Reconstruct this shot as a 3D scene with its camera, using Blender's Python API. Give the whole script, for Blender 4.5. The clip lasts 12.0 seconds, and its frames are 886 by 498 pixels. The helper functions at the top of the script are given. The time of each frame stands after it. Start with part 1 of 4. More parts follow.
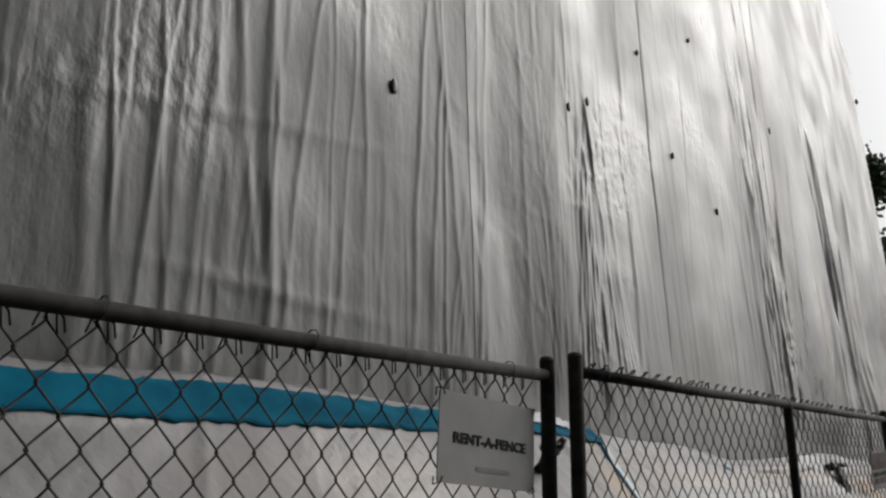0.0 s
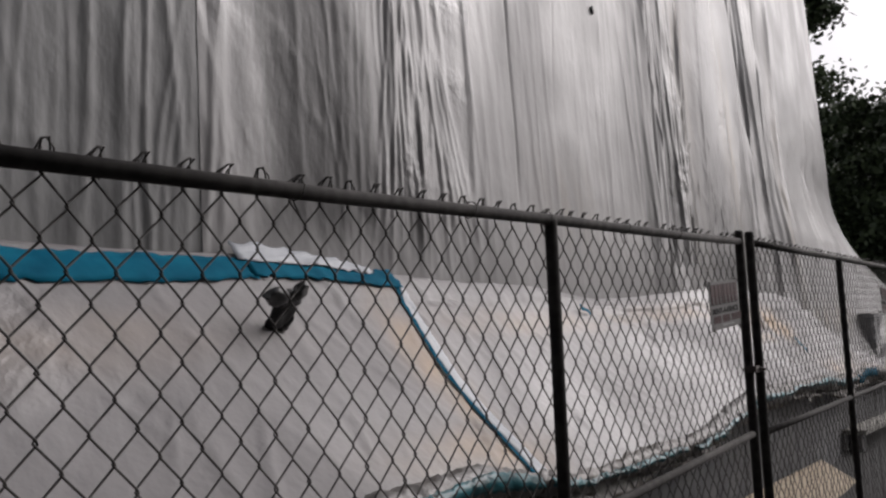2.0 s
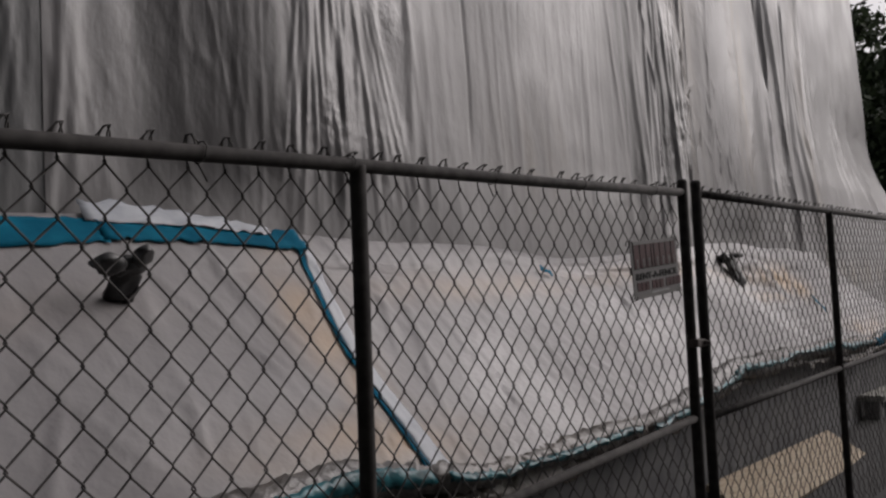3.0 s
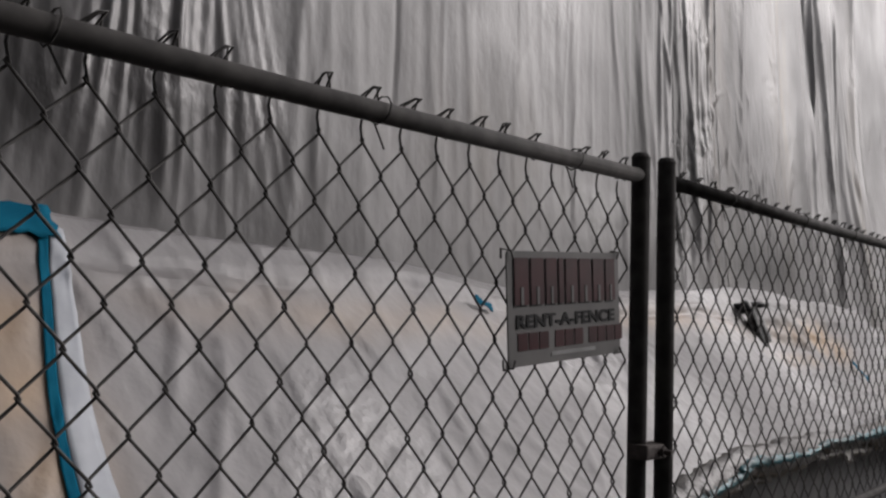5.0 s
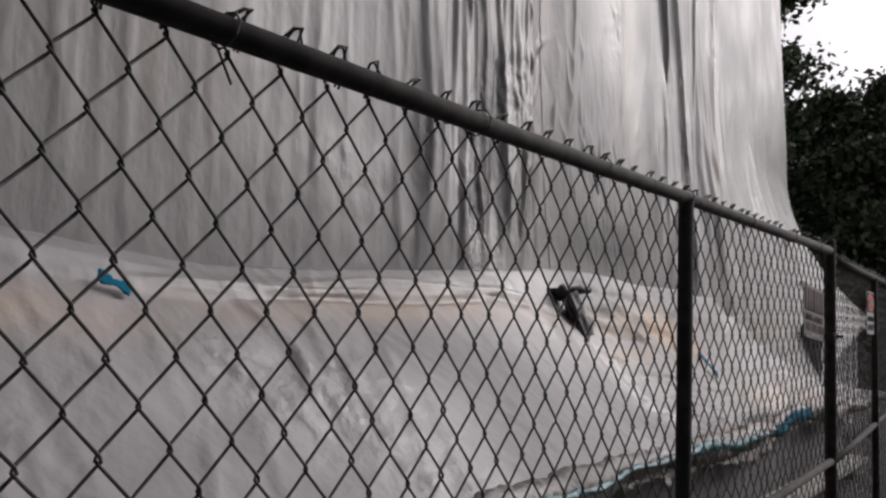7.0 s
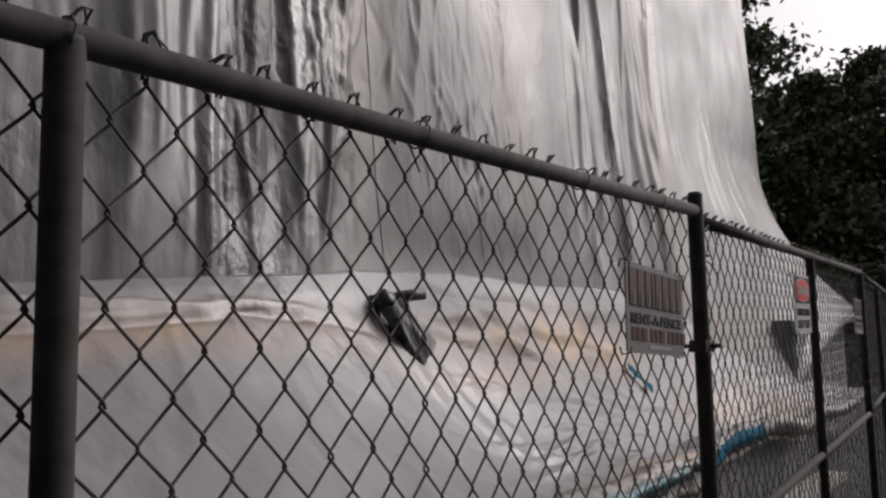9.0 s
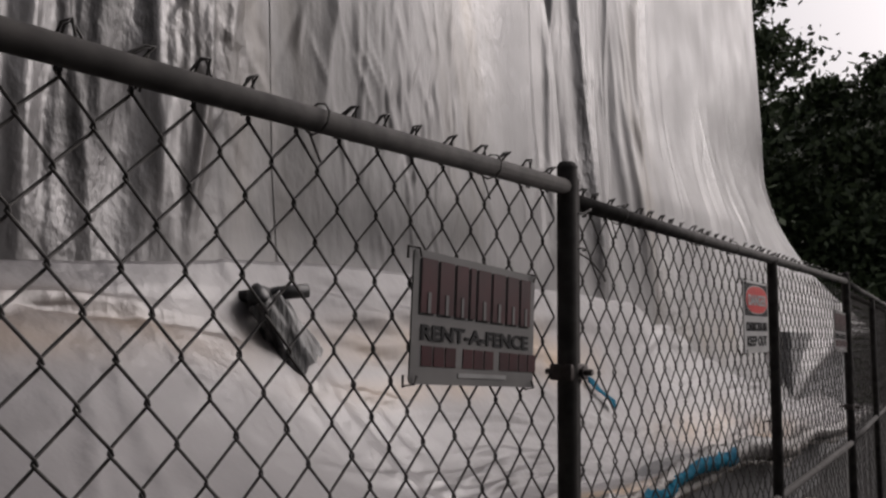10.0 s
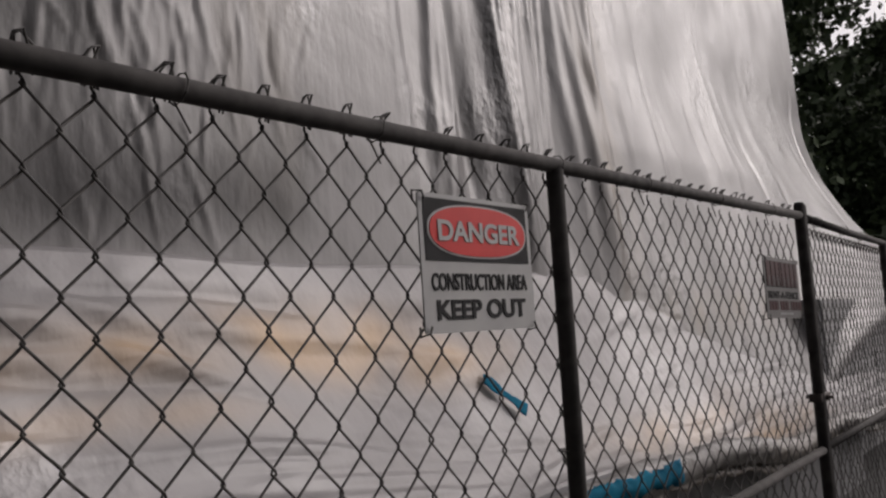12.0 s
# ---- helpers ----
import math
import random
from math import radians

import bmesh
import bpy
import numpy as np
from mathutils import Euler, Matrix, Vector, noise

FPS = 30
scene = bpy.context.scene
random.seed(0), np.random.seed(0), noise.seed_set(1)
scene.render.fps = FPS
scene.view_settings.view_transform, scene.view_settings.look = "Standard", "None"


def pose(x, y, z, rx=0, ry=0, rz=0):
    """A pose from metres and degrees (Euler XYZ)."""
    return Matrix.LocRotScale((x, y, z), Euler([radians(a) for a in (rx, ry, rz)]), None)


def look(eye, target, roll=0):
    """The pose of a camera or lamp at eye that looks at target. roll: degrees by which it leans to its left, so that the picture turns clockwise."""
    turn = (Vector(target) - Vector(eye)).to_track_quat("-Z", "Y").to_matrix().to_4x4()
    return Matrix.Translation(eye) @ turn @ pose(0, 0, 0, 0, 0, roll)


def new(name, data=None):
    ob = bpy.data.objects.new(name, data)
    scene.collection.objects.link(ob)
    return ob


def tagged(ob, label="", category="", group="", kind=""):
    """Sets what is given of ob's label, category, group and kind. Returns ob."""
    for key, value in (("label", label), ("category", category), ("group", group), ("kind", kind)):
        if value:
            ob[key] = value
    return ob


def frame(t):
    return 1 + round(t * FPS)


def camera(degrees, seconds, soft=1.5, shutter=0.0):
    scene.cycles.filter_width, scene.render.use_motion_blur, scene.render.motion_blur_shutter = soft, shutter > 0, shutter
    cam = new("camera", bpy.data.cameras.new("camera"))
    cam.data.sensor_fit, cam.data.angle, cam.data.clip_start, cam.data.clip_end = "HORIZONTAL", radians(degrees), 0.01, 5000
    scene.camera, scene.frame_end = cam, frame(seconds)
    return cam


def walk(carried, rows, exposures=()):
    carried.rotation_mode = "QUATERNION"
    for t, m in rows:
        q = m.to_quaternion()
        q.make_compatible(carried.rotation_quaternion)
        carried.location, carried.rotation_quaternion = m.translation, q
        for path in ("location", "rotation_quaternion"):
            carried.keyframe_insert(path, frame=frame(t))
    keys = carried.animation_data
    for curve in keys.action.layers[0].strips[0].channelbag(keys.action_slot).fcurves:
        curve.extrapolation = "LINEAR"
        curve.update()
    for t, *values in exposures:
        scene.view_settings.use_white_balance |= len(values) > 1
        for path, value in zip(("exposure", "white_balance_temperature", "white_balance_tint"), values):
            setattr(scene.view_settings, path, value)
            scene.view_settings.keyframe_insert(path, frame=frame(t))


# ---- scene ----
cam = camera(54.5, 12.0, soft=2.4)

PATH = [
    (0, (-1.982, -1.249, 1.428), (-0.5, -0.038, 2.009), 0.8),
    (0.5, (-1.586, -1.287, 1.414), (-0.073, -0.04, 1.809), 0.4),
    (1, (-1.148, -1.306, 1.45), (0.332, 0.021, 1.662), -0.0),
    (1.5, (-0.714, -1.199, 1.453), (0.787, 0.095, 1.728), 0.8),
    (2, (-0.325, -1.249, 1.504), (1.277, -0.077, 1.748), -2.0),
    (2.5, (0.086, -1.405, 1.536), (1.682, -0.214, 1.712), -2.6),
    (4.5, (1.632, -1.088, 1.573), (3.02, 0.339, 1.769), 1.3),
    (5, (2.016, -0.922, 1.602), (3.508, 0.394, 1.816), 2.3),
    (5.5, (2.396, -0.97, 1.579), (3.943, 0.273, 1.827), 1.4),
    (6, (2.751, -0.959, 1.641), (4.238, 0.361, 1.858), 1.6),
    (6.5, (3.11, -0.814, 1.641), (4.706, 0.361, 1.906), 3.8),
    (7, (3.469, -0.763, 1.667), (5.111, 0.363, 1.862), 2.2),
    (9, (5.114, -0.795, 1.728), (6.755, 0.326, 1.954), -1.1),
    (9.5, (5.442, -0.843, 1.754), (7.003, 0.386, 1.98), -0.7),
    (10, (5.875, -0.837, 1.765), (7.496, 0.312, 1.988), 0.7),
    (10.5, (6.336, -0.922, 1.726), (7.898, 0.316, 1.895), -1.0),
    (11, (6.739, -0.954, 1.762), (8.258, 0.34, 1.881), -1.7),
    (11.5, (7.234, -0.9, 1.774), (8.757, 0.373, 2.013), -1.1),
    (12, (7.673, -0.969, 1.73), (9.19, 0.315, 1.954), -3.3),
]
walk(cam, [(t, look(eye, target, roll)) for t, eye, target, roll in PATH],
     [(0, -0.28, 6500, 9), (0.5, -0.62, 6500, 12), (1.0, -0.42, 6500, 13), (1.5, -0.2, 6500, 14), (2.0, -0.08, 6500, 15), (2.5, -0.45, 6600, 16), (4.5, -0.27, 6500, 15), (5.5, -0.12, 6500, 14), (6.5, 0.06, 6500, 15), (7.0, -0.08, 6500, 16), (9.0, -0.13, 6600, 17), (10.5, -0.33, 6700, 17), (12.0, -0.26, 6700, 17)])

# ---- light ----
world = bpy.data.worlds.new("overcast")
scene.world = world
world.use_nodes = True
wn = world.node_tree
sky = wn.nodes.new("ShaderNodeTexSky")
sky.sky_type = 'NISHITA'
sky.sun_disc = False
sky.sun_elevation, sky.sun_rotation = radians(38), radians(119)
sky.dust_density, sky.air_density, sky.ozone_density = 6.0, 1.0, 1.0
grey = wn.nodes.new("ShaderNodeHueSaturation")
grey.inputs["Saturation"].default_value = 0.18
wn.links.new(sky.outputs[0], grey.inputs["Color"])
wn.links.new(grey.outputs[0], wn.nodes["Background"].inputs["Color"])
wn.nodes["Background"].inputs["Strength"].default_value = 0.15
sun = new("sun", bpy.data.lights.new("sun", 'SUN'))
sun.data.energy, sun.data.angle, sun.data.color = 0.5, radians(60), (1.0, 0.965, 0.93)
sun.matrix_world = look((20, -11, 17.8), (0, 0, 0))


# ---- materials ----
def material(name, rough=0.6, metal=0.0, spec=0.5):
    m = bpy.data.materials.new(name)
    m.use_nodes = True
    b = m.node_tree.nodes["Principled BSDF"]
    b.inputs["Roughness"].default_value = rough
    b.inputs["Metallic"].default_value = metal
    b.inputs["Specular IOR Level"].default_value = spec
    return m, m.node_tree, b


def mix_noise(nt, scale, c1, c2, lo=0.35, hi=0.65, stretch=(1, 1, 1), detail=5.0):
    """Two colours mixed by a noise in object space; returns the colour and the mask."""
    tc = nt.nodes.new("ShaderNodeTexCoord")
    mp = nt.nodes.new("ShaderNodeMapping")
    mp.inputs["Scale"].default_value = stretch
    nz = nt.nodes.new("ShaderNodeTexNoise")
    nz.inputs["Scale"].default_value, nz.inputs["Detail"].default_value = scale, detail
    rp = nt.nodes.new("ShaderNodeMapRange")
    rp.inputs["From Min"].default_value, rp.inputs["From Max"].default_value = lo, hi
    mx = nt.nodes.new("ShaderNodeMix")
    mx.data_type = 'RGBA'
    mx.inputs["A"].default_value, mx.inputs["B"].default_value = (*c1, 1), (*c2, 1)
    nt.links.new(tc.outputs["Object"], mp.inputs[0])
    nt.links.new(mp.outputs[0], nz.inputs["Vector"])
    nt.links.new(nz.outputs[0], rp.inputs[0])
    nt.links.new(rp.outputs[0], mx.inputs["Factor"])
    return mx, nz


def col_in(nt, mx, which, other):
    nt.links.new(other.outputs["Result"], mx.inputs[which])


def bump(nt, b, height, strength, dist=0.01, under=None):
    bp = nt.nodes.new("ShaderNodeBump")
    bp.inputs["Strength"].default_value, bp.inputs["Distance"].default_value = strength, dist
    nt.links.new(height, bp.inputs["Height"])
    if under:
        nt.links.new(under.outputs[0], bp.inputs["Normal"])
    nt.links.new(bp.outputs[0], b.inputs["Normal"])
    return bp


def plain(name, c1, c2, scale=20.0, rough=0.6, metal=0.0, bmp=0.15, dist=0.004, stretch=(1, 1, 1), lo=0.35, hi=0.65, spec=0.5):
    m, nt, b = material(name, rough, metal, spec)
    mx, nz = mix_noise(nt, scale, c1, c2, lo, hi, stretch)
    nt.links.new(mx.outputs["Result"], b.inputs["Base Color"])
    if bmp:
        bump(nt, b, nz.outputs[0], bmp, dist)
    return m


def film_material(name, base, dim, stain, rough, wrinkle=(9, 9, 1.2), see=0.25, bumps=0.5, patch=0.55, tone=(0.5, 0.5, 0.2), crush=0.6):
    """Milky polythene: glossy, a little see-through to light, crinkled, with its stains in the mesh's soil values."""
    m, nt, b = material(name, rough, 0.0, 1.0)
    b.inputs["IOR"].default_value = 1.55
    m1, _ = mix_noise(nt, 1.0, base, tuple(0.5 * (p + q) for p, q in zip(base, dim)), 0.36, 0.64, tone)
    # mask of panels where shade and dark reflections are put into the colour
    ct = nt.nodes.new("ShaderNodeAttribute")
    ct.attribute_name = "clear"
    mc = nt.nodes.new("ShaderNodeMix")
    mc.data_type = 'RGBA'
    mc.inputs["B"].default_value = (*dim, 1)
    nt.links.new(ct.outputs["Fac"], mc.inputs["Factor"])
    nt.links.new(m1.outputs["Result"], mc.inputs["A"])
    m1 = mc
    at = nt.nodes.new("ShaderNodeAttribute")
    at.attribute_name = "soil"
    m2 = nt.nodes.new("ShaderNodeMix")
    m2.data_type = 'RGBA'
    m2.inputs["B"].default_value = (*stain, 1)
    nt.links.new(at.outputs["Fac"], m2.inputs["Factor"])
    nt.links.new(m1.outputs["Result"], m2.inputs["A"])
    nt.links.new(m2.outputs["Result"], b.inputs["Base Color"])
    _, n1 = mix_noise(nt, 1.0, base, base, stretch=wrinkle)
    _, n2 = mix_noise(nt, 40.0, base, base, stretch=(1, 1, 0.5))
    _, n3 = mix_noise(nt, 2.2, base, base, stretch=(1, 1, 0.6))
    # crushed patches
    _, n4 = mix_noise(nt, 15.0, base, base, stretch=(1, 1, 0.7), detail=3.0)
    _, n5 = mix_noise(nt, 0.9, base, base, detail=2.0)
    mr = nt.nodes.new("ShaderNodeMapRange")
    mr.inputs["From Min"].default_value, mr.inputs["From Max"].default_value = patch, patch + 0.14
    mu = nt.nodes.new("ShaderNodeMath")
    mu.operation = 'MULTIPLY'
    nt.links.new(n5.outputs[0], mr.inputs[0])
    nt.links.new(mr.outputs[0], mu.inputs[0])
    nt.links.new(n4.outputs[0], mu.inputs[1])
    # the crushed patches and the taut panels painted dark are glossier
    rg = nt.nodes.new("ShaderNodeMapRange")
    rg.inputs["From Min"].default_value, rg.inputs["From Max"].default_value = patch - 0.12, patch + 0.12
    rg.inputs["To Min"].default_value, rg.inputs["To Max"].default_value = rough + 0.03, rough - 0.17
    nt.links.new(n5.outputs[0], rg.inputs[0])
    rc = nt.nodes.new("ShaderNodeMix")
    rc.inputs["B"].default_value = 0.38
    nt.links.new(ct.outputs["Fac"], rc.inputs["Factor"])
    nt.links.new(rg.outputs[0], rc.inputs["A"])
    nt.links.new(rc.outputs["Result"], b.inputs["Roughness"])
    sp = nt.nodes.new("ShaderNodeMix")
    sp.inputs["A"].default_value, sp.inputs["B"].default_value = 1.0, 0.3
    nt.links.new(ct.outputs["Fac"], sp.inputs["Factor"])
    nt.links.new(sp.outputs["Result"], b.inputs["Specular IOR Level"])
    b1 = bump(nt, b, n3.outputs[0], 0.35, 0.08)
    b2 = bump(nt, b, n1.outputs[0], bumps, 0.05, b1)
    b3 = bump(nt, b, mu.outputs[0], crush, 0.035, b2)
    bump(nt, b, n2.outputs[0], 0.18, 0.005, b3)
    tr = nt.nodes.new("ShaderNodeBsdfTranslucent")
    ms = nt.nodes.new("ShaderNodeMixShader")
    ms.inputs[0].default_value = see
    out = nt.nodes["Material Output"]
    nt.links.new(m2.outputs["Result"], tr.inputs["Color"])
    nt.links.new(b.outputs[0], ms.inputs[1])
    nt.links.new(tr.outputs[0], ms.inputs[2])
    nt.links.new(ms.outputs[0], out.inputs["Surface"])
    return m


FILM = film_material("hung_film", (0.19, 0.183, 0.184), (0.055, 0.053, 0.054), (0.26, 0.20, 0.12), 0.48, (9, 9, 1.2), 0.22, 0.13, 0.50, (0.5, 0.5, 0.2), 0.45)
# greyer left sheet; its colour is also darkened for the dim light there
FILM_LEFT = film_material("hung_film_dull_shaded", (0.085, 0.086, 0.089), (0.05, 0.051, 0.053), (0.2, 0.185, 0.16), 0.56, (9, 9, 1.2), 0.2, 0.16, 0.52, (0.5, 0.5, 0.2), 0.25)
COVER = film_material("laid_film", (0.16, 0.151, 0.154), (0.105, 0.10, 0.103), (0.37, 0.215, 0.075), 0.6, (5, 5, 3), 0.12, 0.32, 0.52, (0.8, 0.8, 0.8), 0.3)
HEM = film_material("soiled_film", (0.105, 0.096, 0.09), (0.05, 0.045, 0.04), (0.085, 0.065, 0.045), 0.62, (7, 7, 7), 0.1, 0.7, 0.4, (3, 3, 3))
TAPE = plain("teal_tape", (0.001, 0.072, 0.125), (0.004, 0.115, 0.185), 6.0, 0.75, bmp=0.5, dist=0.01, spec=0.05)
TAPE_DARK = plain("soiled_tape", (0.006, 0.05, 0.06), (0.015, 0.14, 0.17), 9.0, 0.35, bmp=0.6, dist=0.01)
FLAP = plain("white_tape", (0.36, 0.38, 0.41), (0.28, 0.30, 0.33), 8.0, 0.4, bmp=0.3)
PIPE = plain("galvanised_pipe", (0.030, 0.028, 0.027), (0.056, 0.052, 0.05), 26.0, 0.85, 0.0, 0.12, 0.002, spec=0.3)
WIRE = plain("galvanised_wire", (0.035, 0.033, 0.032), (0.075, 0.07, 0.066), 35.0, 0.6, 0.3, 0.0)
CLAMP = plain("clamp_steel", (0.045, 0.036, 0.033), (0.085, 0.072, 0.068), 40.0, 0.65, 0.3, 0.15)
CONCRETE = plain("concrete", (0.10, 0.10, 0.105), (0.155, 0.155, 0.155), 5.0, 0.85, bmp=0.25, dist=0.006)
STUCCO = plain("grey_stucco", (0.18, 0.18, 0.185), (0.27, 0.27, 0.27), 9.0, 0.9, bmp=0.5, dist=0.01, stretch=(1, 1, 4))
SHINGLE = plain("house_siding", (0.22, 0.22, 0.22), (0.28, 0.28, 0.27), 8.0, 0.85, bmp=0.2)
ASPHALT = plain("asphalt", (0.045, 0.045, 0.048), (0.075, 0.073, 0.07), 60.0, 0.9, bmp=0.4, dist=0.006)
WOOD = plain("weathered_plank", (0.30, 0.23, 0.15), (0.42, 0.34, 0.24), 9.0, 0.7, bmp=0.2, stretch=(1, 8, 8))
STONE = plain("pale_slab", (0.26, 0.25, 0.23), (0.36, 0.35, 0.32), 12.0, 0.8, bmp=0.2)
BLACK = plain("black_plastic", (0.012, 0.012, 0.013), (0.03, 0.03, 0.03), 14.0, 0.4, bmp=0.5, dist=0.01)
SLEEVE = plain("streaked_sleeve", (0.028, 0.028, 0.028), (0.14, 0.14, 0.14), 9.0, 0.35, bmp=0.8, dist=0.02, stretch=(3, 3, 0.6), lo=0.4, hi=0.6)
SIGN_WHITE = plain("sign_white", (0.27, 0.27, 0.272), (0.34, 0.34, 0.335), 7.0, 0.45, bmp=0.05, spec=0.15)
# the same white board, darkened for hire signs turned from the light
SIGN_SHADED = plain("sign_white_shaded", (0.10, 0.098, 0.098), (0.14, 0.136, 0.134), 7.0, 0.5, bmp=0.05, spec=0.15)
SIGN_RED = plain("sign_red", (0.024, 0.004, 0.006), (0.042, 0.006, 0.009), 18.0, 0.45, bmp=0.0, spec=0.15)
SIGN_BRIGHT = plain("sign_bright_red", (0.40, 0.014, 0.012), (0.48, 0.022, 0.02), 14.0, 0.4, bmp=0.0, spec=0.15)
INK = plain("sign_black", (0.012, 0.012, 0.013), (0.022, 0.022, 0.023), 20.0, 0.75, bmp=0.0, spec=0.15)
INK_GREY = plain("sign_grey", (0.20, 0.20, 0.20), (0.26, 0.26, 0.26), 20.0, 0.5, bmp=0.0, spec=0.15)
BARK = plain("bark", (0.035, 0.028, 0.022), (0.07, 0.055, 0.045), 9.0, 0.9, bmp=0.6, dist=0.03, stretch=(3, 3, 0.5))


def leaf_material():
    m, nt, b = material("leaves", 0.55, 0.0, 0.3)
    gi = nt.nodes.new("ShaderNodeNewGeometry")
    rp = nt.nodes.new("ShaderNodeValToRGB")
    rp.color_ramp.elements[0].color = (0.032, 0.046, 0.026, 1)
    rp.color_ramp.elements[1].color = (0.085, 0.115, 0.055, 1)
    nt.links.new(gi.outputs["Random Per Island"], rp.inputs[0])
    nt.links.new(rp.outputs[0], b.inputs["Base Color"])
    return m


LEAF = leaf_material()


# ---- building blocks ----
def mesh_of(name, bm, mat, smooth=False):
    bmesh.ops.recalc_face_normals(bm, faces=bm.faces)
    me = bpy.data.meshes.new(name)
    bm.to_mesh(me)
    bm.free()
    me.materials.append(mat)
    if smooth:
        me.shade_smooth()
    return me


def part(name, bm, mat, parent=None, label="", smooth=False):
    ob = new(name, mesh_of(name, bm, mat, smooth))
    if parent:
        ob.parent = parent
    return tagged(ob, label)


def array_mesh(name, verts, faces, mat, smooth=True, soil=None, clear=None):
    me = bpy.data.meshes.new(name)
    me.from_pydata(verts, [], faces)
    if soil is not None:
        me.attributes.new("soil", 'FLOAT', 'POINT').data.foreach_set("value", np.ascontiguousarray(soil, np.float32).ravel())
    if clear is not None:
        me.attributes.new("clear", 'FLOAT', 'POINT').data.foreach_set("value", np.ascontiguousarray(clear, np.float32).ravel())
    me.materials.append(mat)
    if smooth:
        me.shade_smooth()
    return me


def grid_faces(nu, nv):
    i, j = np.meshgrid(np.arange(nu - 1), np.arange(nv - 1), indexing="ij")
    a = (i * nv + j).ravel()
    return np.stack([a, a + nv, a + nv + 1, a + 1], 1).tolist()


def box(bm, lo, hi, bev=0.0, m=None):
    v = bmesh.ops.create_cube(bm, size=1.0)["verts"]
    for p in v:
        p.co = Vector([lo[i] + (p.co[i] + 0.5) * (hi[i] - lo[i]) for i in range(3)])
    es = list({e for p in v for e in p.link_edges})
    if bev:
        r = bmesh.ops.bevel(bm, geom=es, offset=bev, segments=2, affect='EDGES', profile=0.7)
        v = list({p for f in r["faces"] for p in f.verts} | {p for p in v if p.is_valid})
    if m:
        bmesh.ops.transform(bm, matrix=m, verts=[p for p in v if p.is_valid])
    return bm


def tube(bm, pts, r, sides=8, cap=True, taper=1.0):
    """A round tube along a line of points."""
    pts = [Vector(p) for p in pts]
    rings, n = [], len(pts)
    for i, p in enumerate(pts):
        d = (pts[min(i + 1, n - 1)] - pts[max(i - 1, 0)]).normalized()
        a = d.cross(Vector((0, 1, 0)) if abs(d.y) < 0.9 else Vector((1, 0, 0))).normalized()
        b = d.cross(a)
        rr = r * (1 + (taper - 1) * i / max(n - 1, 1))
        rings.append([bm.verts.new(p + a * (rr * math.cos(2 * math.pi * k / sides)) + b * (rr * math.sin(2 * math.pi * k / sides))) for k in range(sides)])
    for i in range(n - 1):
        for k in range(sides):
            bm.faces.new((rings[i][k], rings[i][(k + 1) % sides], rings[i + 1][(k + 1) % sides], rings[i + 1][k]))
    if cap:
        bm.faces.new(rings[0])
        bm.faces.new(rings[-1])
    return bm


def smooth_step(a, b, x):
    t = np.clip((x - a) / (b - a), 0, 1)
    return t * t * (3 - 2 * t)


# ---- ground ----
def ground_z(x):
    return np.interp(x, [-60, -8, -3.7, 0, 3.7, 7.35, 11, 15, 22, 60], [-0.5, -0.38, -0.21, -0.04, 0.15, 0.25, 0.32, 0.36, 0.38, 0.4])


def build_ground():
    xs = np.concatenate([[-900, -400, -150, -60], np.arange(-20, 40.1, 1.0), [60, 150, 400, 900]])
    ys = np.concatenate([[-900, -400, -150, -60], np.arange(-20, 20.1, 2.0), [60, 150, 400, 900]])
    v = [(x, y, float(ground_z(x))) for x in xs for y in ys]
    ob = new("ground", array_mesh("ground", v, grid_faces(len(xs), len(ys)), ASPHALT))
    tagged(ob, "dark grey asphalt ground along the fence", "ground", kind="structure")


build_ground()

# hem of the laid film along the wall: place along the fence, height
HEM_X = [-8, 0.4, 1.1, 1.7, 2.1, 2.75, 3.1, 3.9, 4.5, 5.2, 5.65, 6.4, 7.3, 7.8, 8.9, 9.3, 10.4, 11.2, 12.2, 12.7, 14.5]
HEM_Z = [0.76, 0.84, 0.88, 0.94, 0.91, 0.85, 0.79, 0.765, 0.76, 0.83, 0.88, 0.86, 0.82, 0.76, 0.72, 0.69, 0.70, 0.66, 0.50, 0.56, 0.50]
SEAM_X = [-8, 0, 2, 3, 4.4, 5.3, 6.5, 7.7, 8.4, 9.3, 11, 14.5]
SEAM_Z = [1.90, 1.88, 1.833, 1.765, 1.71, 1.64, 1.64, 1.68, 1.66, 1.63, 1.60, 1.46]


def bend(x):
    """How far the line of house and fence leaves the straight; it turns inwards past the third joint."""
    return np.interp(x, [-8, 0, 3.7, 6.6, 7.4, 8.2, 11, 13.5, 17], [0, 0, -0.03, -0.09, -0.095, -0.055, 0.175, 0.25, 0.25])


LIE_X = [-8, 0, 1, 2, 3, 4, 5, 6, 7, 8, 9, 10, 11, 12, 13, 14, 15, 15.7]
LIE_RUN = [-8.1, 0.09, 1.15, 2.22, 3.18, 4.13, 5.15, 6.17, 7.26, 8.33, 9.38, 10.47, 11.68, 13.05, 14.7, 17.0, 20.0, 22.4]
LIE_BACK = [0.04, 0.04, 0.05, 0.05, 0.04, 0.03, 0.03, 0.03, 0.07, 0.09, 0.09, 0.11, 0.15, 0.21, 0.31, 0.48, 0.75, 1.05]
LIE_RISE = [-0.33, 0.01, 0.05, 0.09, 0.14, 0.195, 0.235, 0.28, 0.34, 0.38, 0.42, 0.44, 0.46, 0.48, 0.50, 0.52, 0.54, 0.55]
